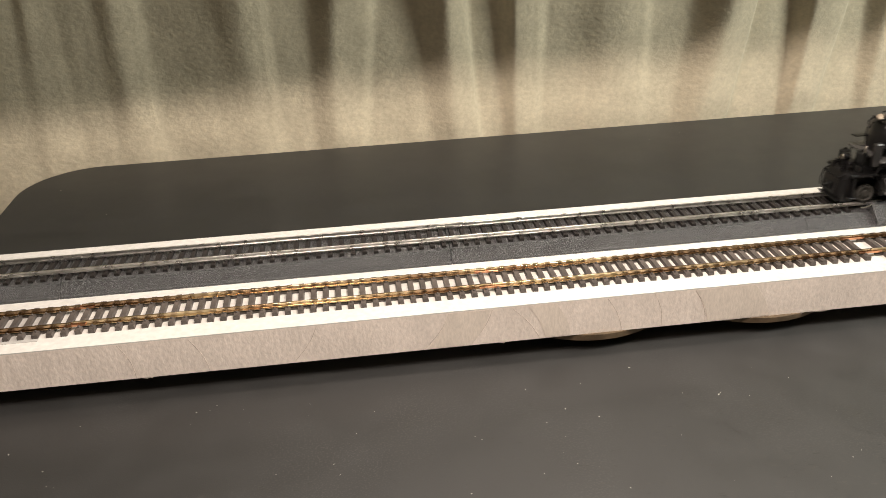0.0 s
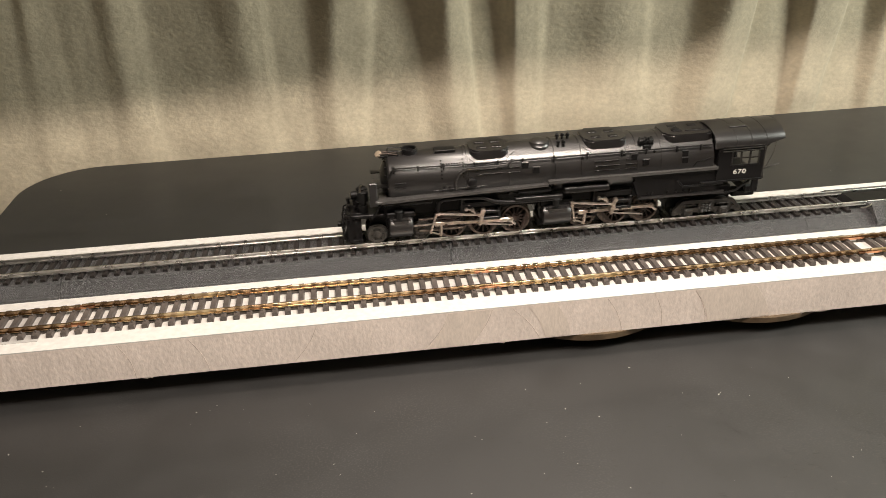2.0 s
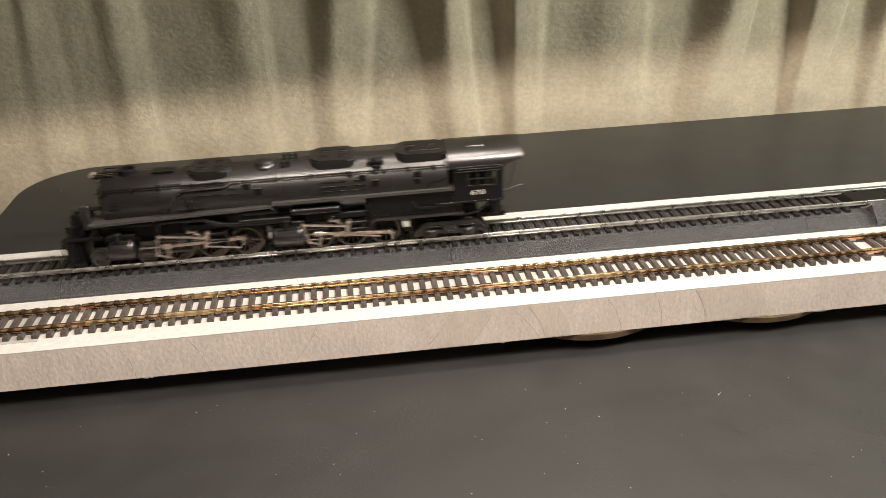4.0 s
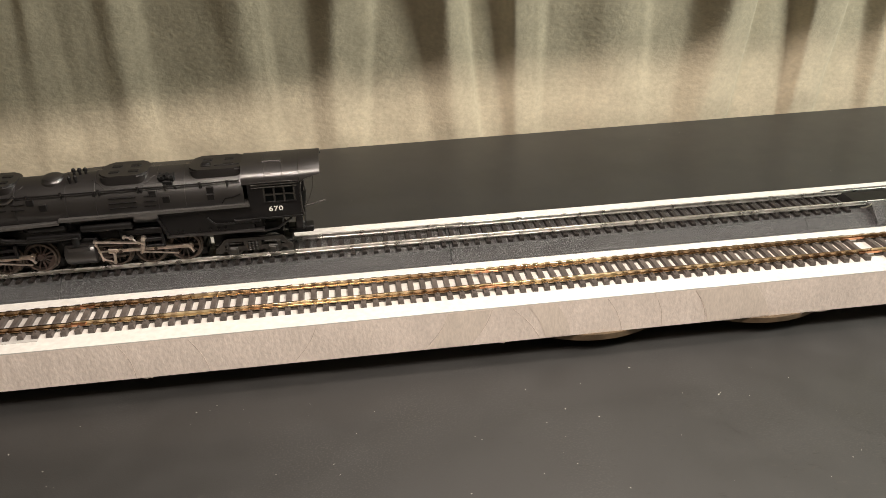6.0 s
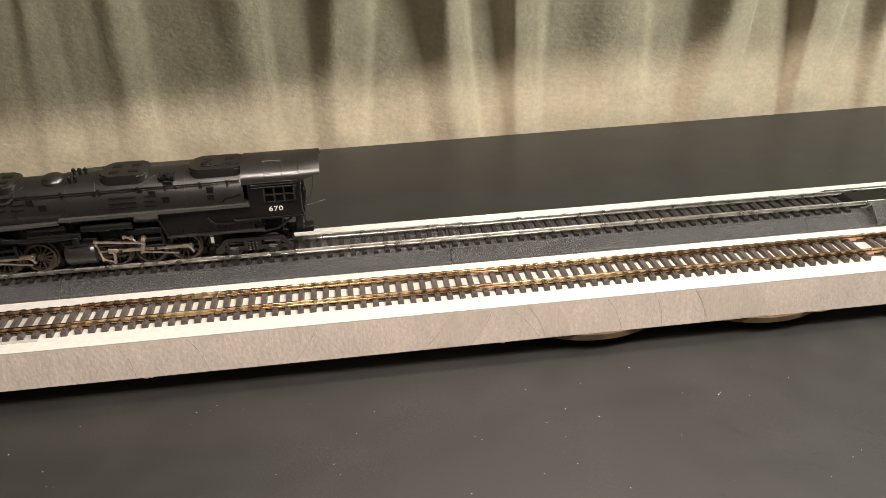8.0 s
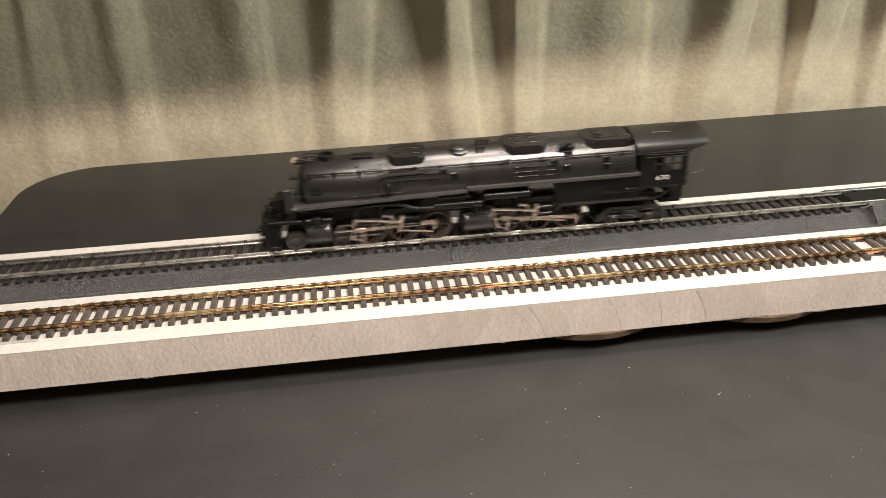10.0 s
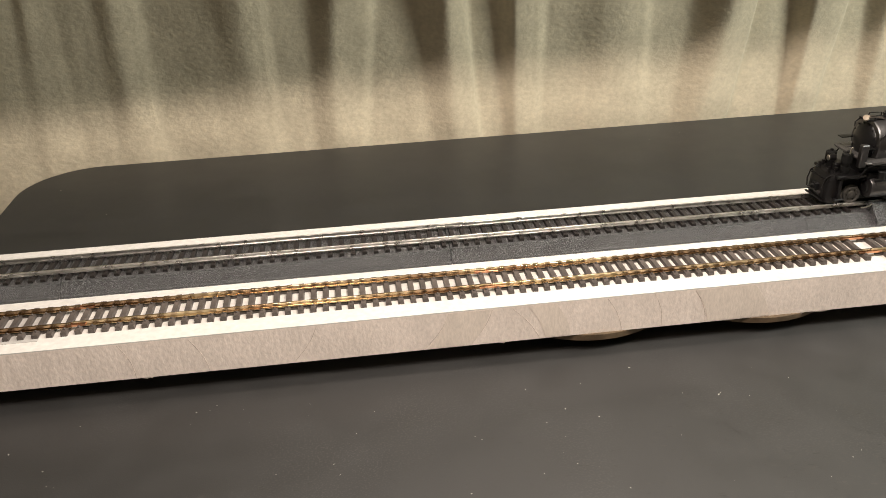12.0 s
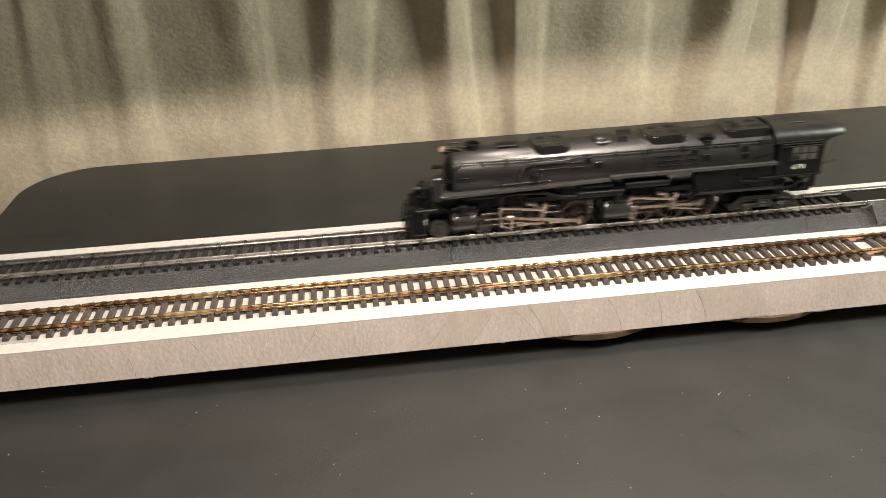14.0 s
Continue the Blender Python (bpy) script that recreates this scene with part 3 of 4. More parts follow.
def running_gear(t, base, side, phase):
    xs = [DRIVERS[base + i] for i in range(3)]
    for x in xs:
        MOVERS.append((driver(t, x, side, phase), "wheel", x, RD, 0, 0))
    y = side * 0.0118
    c = part("coupling_rod", eye_rod([xs[0] - xs[1], 0, xs[2] - xs[1]], y, 0.0016, 0.0009, 0.0005), M_ROD, t, "coppery nickel coupling rod")
    MOVERS.append((c, "coupling", xs[1], RD, phase, 0))
    y = side * 0.0136
    m = part("main_rod", eye_rod([-LROD, 0.0], y, 0.0017, 0.0010, 0.0005), M_ROD, t, "coppery nickel main rod")
    MOVERS.append((m, "main", xs[2], RD, phase, 0))
    # crosshead carries the union link and the combination lever
    cb = B()
    box(cb, -0.0024, 0.0024, side * 0.0128, side * 0.0148, -0.0014, 0.0016, 0.0003)
    rod(cb, (-0.0024, side * 0.0136, 0), (-0.0150, side * 0.0136, 0), 0.0006)
    x = part("crosshead", cb, M_ROD, t, "bright crosshead with piston rod")
    lv = B()
    rod(lv, (0.0008, side * 0.0158, -0.0064), (-0.0052, side * 0.0158, -0.0040), 0.0005)
    turned(lv, [(side * 0.0150, 0.0010), (side * 0.0165, 0.0009)], "y", (0.0008, 0, -0.0064), 10)
    rod(lv, (0.0008, side * 0.0156, -0.0064), (0.0014, side * 0.0156, 0.0), 0.0009)
    part("union_link", lv, M_ROD, x, "pale metal link")
    MOVERS.append((x, "cross", xs[2], RD, phase, 0))
    cl = rod(B(), (0, side * 0.0162, 0), (0, side * 0.0162, LEVER), 0.0006)
    for z in (0.0, LEVER - 0.0022, LEVER):
        turned(cl, [(side * 0.0154, 0.0009), (side * 0.0169, 0.0008)], "y", (0, 0, z), 10)
    c = part("combination_lever", cl, M_ROD, t, "slim pale metal lever")
    MOVERS.append((c, "lever", xs[2], RD, phase, 0))
    # eccentric crank on the last driver's pin
    ec = B()
    y = side * 0.0148
    rod(ec, (0, y, 0), (-0.0030, y, -0.0022), 0.0008)
    turned(ec, [(side * 0.0142, 0.0012), (side * 0.0155, 0.0011)], "y", (0, 0, 0), 10)
    e = part("eccentric_crank", ec, M_ROD, t, "bright crank arm")
    MOVERS.append((e, "crank", xs[2], RD, phase, 0))
    # fixed valve gear: guides, hanger, radius rod, link
    x0 = xs[2]
    gb = B()
    for z in (ZCYL + 0.0040, ZCYL - 0.0034):
        box(gb, x0 - 0.0600, x0 - 0.0335, side * 0.0132, side * 0.0150, z - 0.0005, z + 0.0005, 0.0001)
    part("guide_bar", gb, M_WORN, t)
    vb = B()
    box(vb, x0 - 0.0345, x0 - 0.0315, side * 0.0105, side * 0.0138, 0.0080, 0.0270, 0.0004)
    box(vb, x0 - 0.0345, x0 - 0.0100, side * 0.0110, side * 0.0140, 0.0200, 0.0240, 0.0006)
    part("gear_bracket", vb, M_BLACK, t)
    rb = B()
    rod(rb, (x0 - 0.0480, side * 0.0164, 0.0190), (x0 - 0.0235, side * 0.0164, 0.0164), 0.0008)
    for px, pz in ((-0.0480, 0.0190), (-0.0240, 0.0164)):
        turned(rb, [(side * 0.0154, 0.0011), (side * 0.0172, 0.0010)], "y", (x0 + px, 0, pz), 10)
    part("radius_rod", rb, M_ROD, t, "coppery radius rod")
    ab = B()
    rod(ab, (x0 - 0.0315, side * 0.0166, 0.0207), (x0 - 0.0277, side * 0.0166, 0.0199), 0.0006)
    rod(ab, (x0 - 0.0277, side * 0.0166, 0.0199), (x0 - 0.0254, side * 0.0166, 0.0168), 0.0006)
    for px, pz, r in ((-0.0315, 0.0207, 0.0011), (-0.0277, 0.0199, 0.0013)):
        turned(ab, [(side * 0.0158, r), (side * 0.0176, r * 0.9)], "y", (x0 + px, 0, pz), 10)
    part("lifting_arm", ab, M_ROD, t, "pale lifting arm")
    kb = B()
    prism(kb, [(x0 - 0.0242, 0.0100), (x0 - 0.0222, 0.0098), (x0 - 0.0208, 0.0150), (x0 - 0.0200, 0.0200), (x0 - 0.0220, 0.0204), (x0 - 0.0232, 0.0155)], "y", side * 0.0158, side * 0.0168)
    for px, pz, r in ((-0.0210, 0.0189, 0.0015), (-0.0222, 0.0142, 0.0014), (-0.0234, 0.0104, 0.0010)):
        turned(kb, [(side * 0.0154, r), (side * 0.0176, r * 0.85)], "y", (x0 + px, 0, pz), 12)
    part("expansion_link", kb, M_ROD, t, "pale expansion link with round bosses")
    yb = B()
    box(yb, x0 - 0.0205, x0 - 0.0105, side * 0.0125, side * 0.0150, 0.0158, 0.0180, 0.0004)
    box(yb, x0 - 0.0205, x0 - 0.0105, side * 0.0125, side * 0.0150, 0.0120, 0.0136, 0.0004)
    box(yb, x0 - 0.0120, x0 - 0.0100, side * 0.0120, side * 0.0148, 0.0116, 0.0200, 0.0004)
    part("link_yoke", yb, M_BLACK, t, "black frame behind the expansion link")
    eb = B()
    rod(eb, (x0 - 0.0234, side * 0.0162, 0.0104), (x0 - 0.0030, side * 0.0158, 0.0075), 0.0005)
    part("eccentric_rod", eb, M_ROD, t)


def cylinder_block(t, xa, xb, side):
    s = side
    yc, r = s * 0.0116, 0.0069
    bm = turned(B(), [(xa, 0.0050), (xa + 0.0007, r - 0.0004), (xa + 0.0016, r), (xb - 0.0016, r), (xb - 0.0007, r - 0.0004), (xb, 0.0050)], "x", (0, yc, ZCYL), 28)
    box(bm, xa + 0.0016, xb - 0.0016, min(0, s * 0.0178), max(0, s * 0.0178), ZCYL + 0.001, ZCYL + 0.0068, 0.0014, 2)
    c = part("cylinder", bm, M_BOILER, t, "satin black cylinder casing")
    part("cylinder_cover", turned(B(), [(xa - 0.0008, 0.0030), (xa + 0.0002, 0.0044)], "x", (0, yc, ZCYL), 20), M_BLACK, c)
    vb = turned(B(), [(xa - 0.0010, 0.0014), (xa - 0.0004, 0.0024), (xb + 0.0010, 0.0024), (xb + 0.0016, 0.0014)], "x", (0, s * 0.0118, ZCYL + 0.0076), 18)
    part("valve_chest", vb, M_BLACK, c)
    lub = turned(B(), [(ZCYL + 0.0068, 0.0022), (ZCYL + 0.0112, 0.0022), (ZCYL + 0.0116, 0.0028), (ZCYL + 0.0124, 0.0024)], "z", ((xa + xb) / 2 - 0.001, s * 0.0160, 0), 12)
    part("lubricator", lub, M_DARK, c)
    part("drain_bar", box(B(), xa + 0.006, xa + 0.009, s * 0.0182 - 0.0002, s * 0.0182 + 0.0002, ZCYL - 0.0005, ZCYL + 0.0002), M_TYRE, c)


def locomotive():
    t = tagged(new("steam_locomotive"), "black articulated model steam locomotive with coppery rods", "model locomotive")
    prof = [(-0.0758, 0.0120), (-0.0755, 0.0145), (-0.0743, 0.0153), (-0.0350, 0.0153), (0.0400, RB), (0.1215, RB + 0.0004)]
    part("boiler", turned(B(), prof, "x", (0, 0, BC), 64), M_BOILER, t, "satin black boiler barrel")
    for x in (-0.0300, -0.0285, -0.0040, 0.0235, 0.0395, 0.0735, 0.0885):
        part("boiler_band", turned(B(), [(x, girth(x)), (x + 0.0001, girth(x) + 0.0005), (x + 0.0009, girth(x) + 0.0005), (x + 0.0010, girth(x))], "x", (0, 0, BC), 64), M_BOILER, t)
    f = part("smokebox_door", turned(B(), [(-0.0797, 0.0020), (-0.0793, 0.0060), (-0.0778, 0.0095), (-0.0765, 0.0115), (-0.0756, 0.0120)], "x", (0, 0, BC), 36), M_BLACK, t)
    for i in range(14):
        a = 2 * math.pi * i / 14
        rod_b = rod(B(), (-0.0762, 0.0112 * math.cos(a), BC + 0.0112 * math.sin(a)), (-0.0774, 0.0118 * math.cos(a), BC + 0.0118 * math.sin(a)), 0.0006, 6)
        part("door_dog", rod_b, M_BLACK, f)
    hl = turned(B(), [(-0.0982, 0.0020), (-0.0978, 0.0024), (-0.0940, 0.0024), (-0.0934, 0.0014)], "x", (0, 0, 0.0285), 20)
    box(hl, -0.0972, -0.0946, -0.0016, 0.0016, 0.0205, 0.0270, 0.0003)
    h = part("headlight", hl, M_BLACK, t, "small black headlight on the front platform")
    part("lens", turned(B(), [(-0.0986, 0.0016), (-0.0981, 0.0019)], "x", (0, 0, 0.0285), 16), M_TYRE, h, "bright headlight lens")
    # cream number disc and its bracket on the smokebox top
    gb = turned(B(), [(-0.0006, 0.0017), (-0.0004, 0.0021), (0.0004, 0.0021), (0.0006, 0.0016)], "z", (0, 0, 0), 18)
    g = part("number_disc", gb, M_CREAM, t, "small cream disc over the smokebox front")
    g.matrix_basis = pose(-0.0800, -0.0030, 0.0546, 25, -35, 0)
    for y in (-0.0045, -0.0015):
        part("disc_bracket", pipe(B(), [(-0.0795, y, 0.0548), (-0.0750, y, 0.0550), (-0.0690, y, 0.0538)], 0.0005, 8), M_WORN, t, "dull brassy bracket")
    lb = part("lamp_bracket", box(B(), -0.0800, -0.0680, -0.0045, 0.0045, 0.0522, 0.0536, 0.0003), M_BLACK, t)
    for y in (-0.0035, 0.0035):
        part("marker_rail", pipe(B(), [(-0.0745, y, 0.0530), (-0.0740, y, 0.0556), (-0.0660, y, 0.0554), (-0.0655, y, 0.0530)], 0.0004, 6), M_BLACK, lb)
    st = turned(B(), [(BC + 0.012, 0.0052), (0.0522, 0.0050), (0.0548, 0.0047), (0.0553, 0.0050), (0.0560, 0.0048), (0.0558, 0.0038), (0.0542, 0.0036)], "z", (-0.0615, 0, 0), 28)
    part("chimney", st, M_BLACK, t, "short black chimney")
    rbv = B()
    for i in range(6):
        for x in (-0.0440, -0.0312):
            a = radians(100 + 8 * i)
            y, z = 0.0155 * math.cos(a + math.pi / 6), BC + 0.0155 * math.sin(a + math.pi / 6)
            turned(rbv, [(z - 0.0003, 0.0005), (z + 0.0006, 0.0004)], "z", (x, y, 0), 6)
    for i in range(9):
        a = radians(139)
        turned(rbv, [(BC + 0.0153 * math.sin(a) - 0.0002, 0.0005), (BC + 0.0153 * math.sin(a) + 0.0006, 0.0004)], "z", (-0.0440 + 0.0016 * i, 0.0153 * math.cos(a), 0), 6)
    part("rivets", rbv, M_BLACK, t)["kind"] = "stuff"
    part("top_walk", box(B(), -0.0470, -0.0345, -0.0050, 0.0020, 0.0530, 0.0546, 0.0003), M_BLACK, t)
    dome(t, -0.0262, -0.0030, 0.0112, 0.0546)
    dome(t, 0.0428, 0.0690, 0.0116, 0.0560)
    dome(t, 0.0920, 0.1230, 0.0116, 0.0560)
    part("dome_boss", turned(B(), [(0.0556, 0.0030), (0.0564, 0.0030), (0.0567, 0.0024), (0.0572, 0.0022), (0.0576, 0.0012)], "z", (0.1010, -0.0030, 0), 20), M_BLACK, t, "round black filler boss on the rear dome")
    part("dome_ridge", box(B(), 0.1060, 0.1200, -0.0062, -0.0054, 0.0556, 0.0564, 0.0002), M_BLACK, t)
    part("steam_dome", turned(B(), [(0.0500, 0.0072), (0.0532, 0.0068), (0.0539, 0.0061), (0.0553, 0.0058), (0.0563, 0.0044), (0.0567, 0.0015)], "z", (0.0165, -0.0025, 0), 32), M_BOILER, t, "round black steam dome")
    for x, y in ((0.0268, -0.0078), (0.0300, -0.0078), (0.0278, -0.0010), (0.0310, -0.0010), (0.0342, -0.0010)):
        z = skin(y)
        part("safety_valve", turned(B(), [(z - 0.001, 0.0008), (z + 0.0014, 0.0008), (z + 0.0016, 0.0012), (z + 0.0030, 0.0011), (z + 0.0036, 0.0005)], "z", (x, y, 0), 10), M_BLACK, t, "tiny glossy safety valve")
    tg = turned(B(), [(0.0750, 0.0008), (0.0754, 0.0020), (0.0785, 0.0021), (0.0790, 0.0014), (0.0810, 0.0014), (0.0815, 0.0024), (0.0840, 0.0022), (0.0846, 0.0008)], "x", (0, -0.0112, 0.0530), 14)
    box(tg, 0.0775, 0.0830, -0.0135, -0.0090, 0.0480, 0.0516, 0.0004)
    for k in range(5):
        rod(tg, (0.0758 + 0.0018 * k, -0.0132 - 0.0004 * (k % 2), 0.0532 + 0.0008 * (k % 3)), (0.0766 + 0.0018 * k, -0.0090, 0.0548 - 0.0006 * (k % 2)), 0.0007, 8)
    part("turbo_generator", tg, M_DARK, t, "glossy black generator on the boiler")
    # handrails with posts
    for s in (-1, 1):
        hb = pipe(B(), [(-0.0752, s * 0.0130, 0.0410), (-0.0745, s * 0.0150, 0.0460), (-0.0720, s * 0.0142, 0.0488), (-0.0300, s * 0.0143, 0.0484), (0.0300, s * 0.0155, 0.0490), (0.1200, s * 0.0157, 0.0496)], 0.0005)
        hr = part("handrail", hb, M_BLACK, t, "thin black boiler handrail")
        for x in (-0.0720, -0.0580, -0.0430, -0.0250, -0.0110, 0.0040, 0.0225, 0.0430, 0.0640, 0.0790, 0.0980, 0.1130):
            part("handrail_post", turned(B(), [(0.0466, 0.0005), (0.0486, 0.0006), (0.0490, 0.0009), (0.0502, 0.0009), (0.0505, 0.0004)], "z", (x, s * (0.0142 if x < -0.03 else 0.0150 if x < 0.01 else 0.0155), -0.0007 if x < 0.01 else 0), 8), M_BLACK, hr)
        # louvred steps on the barrel
        for xa, xb, zs in ((-0.0235, -0.0080, (0.0445, 0.0418)), (-0.0050, 0.0020, (0.0445, 0.0418)), (0.0475, 0.0625, (0.0445, 0.0418, 0.0391)), (0.0665, 0.0730, (0.0445, 0.0418, 0.0391)), (-0.0718, -0.0655, (0.0400, 0.0370))):
            for z in zs:
                yy = math.sqrt(max(1e-9, (girth(xa) + 0.0004) ** 2 - (z - BC) ** 2))
                part("step", box(B(), xa, xb, s * yy - 0.0006, s * yy + 0.0006, z - 0.0003, z + 0.0003, 0.0001), M_BLACK, t)
        # small boxed brackets, each with a lip on top
        for xa, xb, za, zb in ((0.0035, 0.0075, 0.0436, 0.0470), (0.0100, 0.0140, 0.0402, 0.0440), (0.0698, 0.0736, 0.0438, 0.0474), (0.0768, 0.0808, 0.0400, 0.0438), (0.1014, 0.1052, 0.0436, 0.0472), (0.1014, 0.1052, 0.0396, 0.0430)):
            y0 = math.sqrt((girth(xa) - 0.0004) ** 2 - (zb - BC) ** 2) - 0.0012
            y1 = math.sqrt(girth(xa) ** 2 - (za - BC) ** 2) + 0.0007
            bx = part("bracket_box", box(B(), xa, xb, s * (y0 + y1) / 2 - (y1 - y0) / 2, s * (y0 + y1) / 2 + (y1 - y0) / 2, za, zb, 0.0002), M_BLACK, t)
            part("bracket_lip", box(B(), xa - 0.0002, xb + 0.0002, s * (y1 - 0.0004) - 0.0007, s * (y1 - 0.0004) + 0.0007, zb - 0.0001, zb + 0.0004, 0.0001), M_BOILER, bx)
        for x, z in ((0.0400, 0.0468), (0.0655, 0.0470), (0.0985, 0.0472), (0.0845, 0.0475), (-0.0430, 0.0345), (-0.0395, 0.0345)):
            yy = math.sqrt(girth(x) ** 2 - (z - BC) ** 2)
            part("washout_plug", turned(B(), [(s * (yy - 0.0006), 0.0010), (s * (yy + 0.0008), 0.0009), (s * (yy + 0.0010), 0.0004)], "y", (x, 0, z), 8), M_BLACK, t)
        part("check_valve", turned(B(), [(s * 0.0150, 0.0030), (s * 0.0176, 0.0028), (s * 0.0184, 0.0016)], "y", (-0.0365 + 0.010, 0, 0.0375), 16), M_BLACK, t)
        part("feed_pipe", pipe(B(), [(-0.0500, s * 0.0172, 0.0345), (-0.0310, s * 0.0172, 0.0350), (-0.0180, s * 0.0172, 0.0352)], 0.0003, 6), M_BLACK, t)
        part("delivery_pipe", pipe(B(), [(-0.0365, s * 0.0171, 0.0340), (-0.0362, s * 0.0172, 0.0400), (-0.0340, s * 0.0166, 0.0440), (-0.0290, s * 0.0160, 0.0462), (-0.0060, s * 0.0160, 0.0466), (-0.0020, s * 0.0142, 0.0495)], 0.0008, 8), M_BOILER, t)
        # running boards
        part("running_board", prism(B(), [(-0.0800, 0.0290), (0.0190, 0.0322), (0.0190, 0.0336), (-0.0800, 0.0306)], "y", s * 0.0110, s * 0.0190), M_PLATE, t, "dark grey tread-plate footplate edge along the boiler")
        part("running_board", prism(B(), [(0.0192, 0.0338), (0.1240, 0.0346), (0.1240, 0.0362), (0.0192, 0.0354)], "y", s * 0.0110, s * 0.0194), M_PLATE, t, "dark grey tread-plate footplate edge along the boiler")
        for xa, xb, z, r, y in ((0.0010, 0.0215, 0.0296, 0.0020, 0.0158), (-0.0010, 0.0285, 0.0244, 0.0016, 0.0165), (0.0290, 0.0575, 0.0278, 0.0024, 0.0158), (-0.0790, -0.0500, 0.0262, 0.0018, 0.0120)):
            part("air_tank", turned(B(), [(xa, r * 0.6), (xa + 0.0006, r), (xb - 0.0006, r), (xb, r * 0.6)], "x", (0, s * y, z), 14), M_BLACK, t, "long black air tank")
        part("steam_pipe", pipe(B(), [(-0.0475, s * 0.0165, 0.0215), (-0.0468, s * 0.0165, 0.0262), (-0.0440, s * 0.0165, 0.0278), (-0.0350, s * 0.0165, 0.0282), (-0.0210, s * 0.0165, 0.0274), (-0.0120, s * 0.0165, 0.0238), (0.0000, s * 0.0165, 0.0228), (0.0280, s * 0.0165, 0.0228)], 0.0012, 10), M_BLACK, t, "bent black steam pipe")
        part("firebox_side", prism(B(), [(0.0718, 0.0335), (0.1250, 0.0345), (0.1250, 0.0192), (0.0790, 0.0192), (0.0760, 0.0196), (0.0728, 0.0280)], "y", s * 0.0100, s * 0.0166, 0.0005), M_BLACK, t, "black firebox and ashpan side")
        part("ashpan_rib", prism(B(), [(0.0716, 0.0300), (0.0732, 0.0300), (0.0772, 0.0196), (0.0756, 0.0190)], "y", s * 0.0164, s * 0.0176), M_BLACK, t)
        part("injector_pipe", pipe(B(), [(0.0995, s * 0.0180, 0.0290), (0.1018, s * 0.0182, 0.0262), (0.1036, s * 0.0182, 0.0248), (0.1140, s * 0.0182, 0.0246)], 0.0006, 8), M_BLACK, t)
        part("sill_plate", box(B(), 0.1140, 0.1290, s * 0.0172 - 0.0010, s * 0.0172 + 0.0010, 0.0242, 0.0264, 0.0003), M_BLACK, t)
        for x in (0.0815, 0.0845, 0.0940, 0.1000, 0.1045, 0.1085):
            part("ashpan_bolt", turned(B(), [(s * 0.0162, 0.0007), (s * 0.0180, 0.0006)], "y", (x, 0, 0.0212), 8), M_BLACK, t)
        part("ashpan_rail", prism(B(), [(0.0752, 0.0178), (0.1305, 0.0178), (0.1305, 0.0197), (0.0752, 0.0197)], "y", s * 0.0150, s * 0.0178, 0.0004), M_BOILER, t)
        part("whistle_gear", pipe(B(), [(0.1090, s * 0.0170, 0.0370), (0.1110, s * 0.0172, 0.0400), (0.1160, s * 0.0172, 0.0405), (0.1200, s * 0.0172, 0.0420)], 0.0004, 6), M_BLACK, t)
        # cab side built round its window
        for xa, xb, za, zb in ((0.1243, 0.1530, 0.0262, 0.0362), (0.1243, 0.1326, 0.0362, 0.0444), (0.1502, 0.1530, 0.0362, 0.0444), (0.1243, 0.1530, 0.0444, 0.0480)):
            part("cab_side", box(B(), xa, xb, s * 0.0172 - 0.0004, s * 0.0172 + 0.0004, za, zb), M_BLACK, t)
        w = part("cab_window", box(B(), 0.1322, 0.1508, s * 0.0177 - 0.0004, s * 0.0177 + 0.0004, 0.0354, 0.0362, 0.0001), M_BLACK, t, "small six-pane cab window")
        for x in (0.1329, 0.1386, 0.1442, 0.1499):
            part("window_bar", box(B(), x - 0.0005, x + 0.0005, s * 0.0174 - 0.0004, s * 0.0174 + 0.0004, 0.0362, 0.0444), M_GREY, w)
        part("window_bar", box(B(), 0.1328, 0.1500, s * 0.0174 - 0.0003, s * 0.0174 + 0.0003, 0.0399, 0.0407), M_GREY, w)
        part("rear_post", pipe(B(), [(0.1610, s * 0.0172, 0.0500), (0.1565, s * 0.0174, 0.0492), (0.1540, s * 0.0175, 0.0465), (0.1534, s * 0.0175, 0.0420), (0.1534, s * 0.0175, 0.0310), (0.1542, s * 0.0175, 0.0262)], 0.0005, 8), M_GREY, t, "worn edge beading on the cab rear")
        for z in (0.0452, 0.0468, 0.0482):
            part("rain_gutter", box(B(), 0.1262, 0.1518, s * 0.0181 - 0.0005, s * 0.0181 + 0.0005, z - 0.0003, z + 0.0003, 0.0001), M_GREY, t)
        part("cab_sill", box(B(), 0.1243, 0.1535, s * 0.0176 - 0.0006, s * 0.0176 + 0.0006, 0.0256, 0.0266, 0.0001), M_BLACK, t)
        part("drain_pipe", pipe(B(), [(0.1245, s * 0.0160, 0.0176), (0.1308, s * 0.0160, 0.0172), (0.1385, s * 0.0160, 0.0184), (0.1420, s * 0.0160, 0.0212), (0.1468, s * 0.0160, 0.0244)], 0.0007, 8), M_BLACK, t)
        part("cab_step", box(B(), 0.1488, 0.1530, s * 0.0150 - 0.0010, s * 0.0150 + 0.0010, 0.0165, 0.0255, 0.0004), M_BLACK, t)
        # trailing truck
        tf = prism(B(), [(0.1002, 0.0064), (0.1025, 0.0080), (0.1060, 0.0120), (0.1080, 0.0127), (0.1378, 0.0123), (0.1400, 0.0114), (0.1430, 0.0076), (0.1454, 0.0058), (0.1440, 0.0054), (0.1412, 0.0068), (0.1380, 0.0100), (0.1084, 0.0103), (0.1050, 0.0068), (0.1014, 0.0056)], "y", s * 0.0114, s * 0.0136)
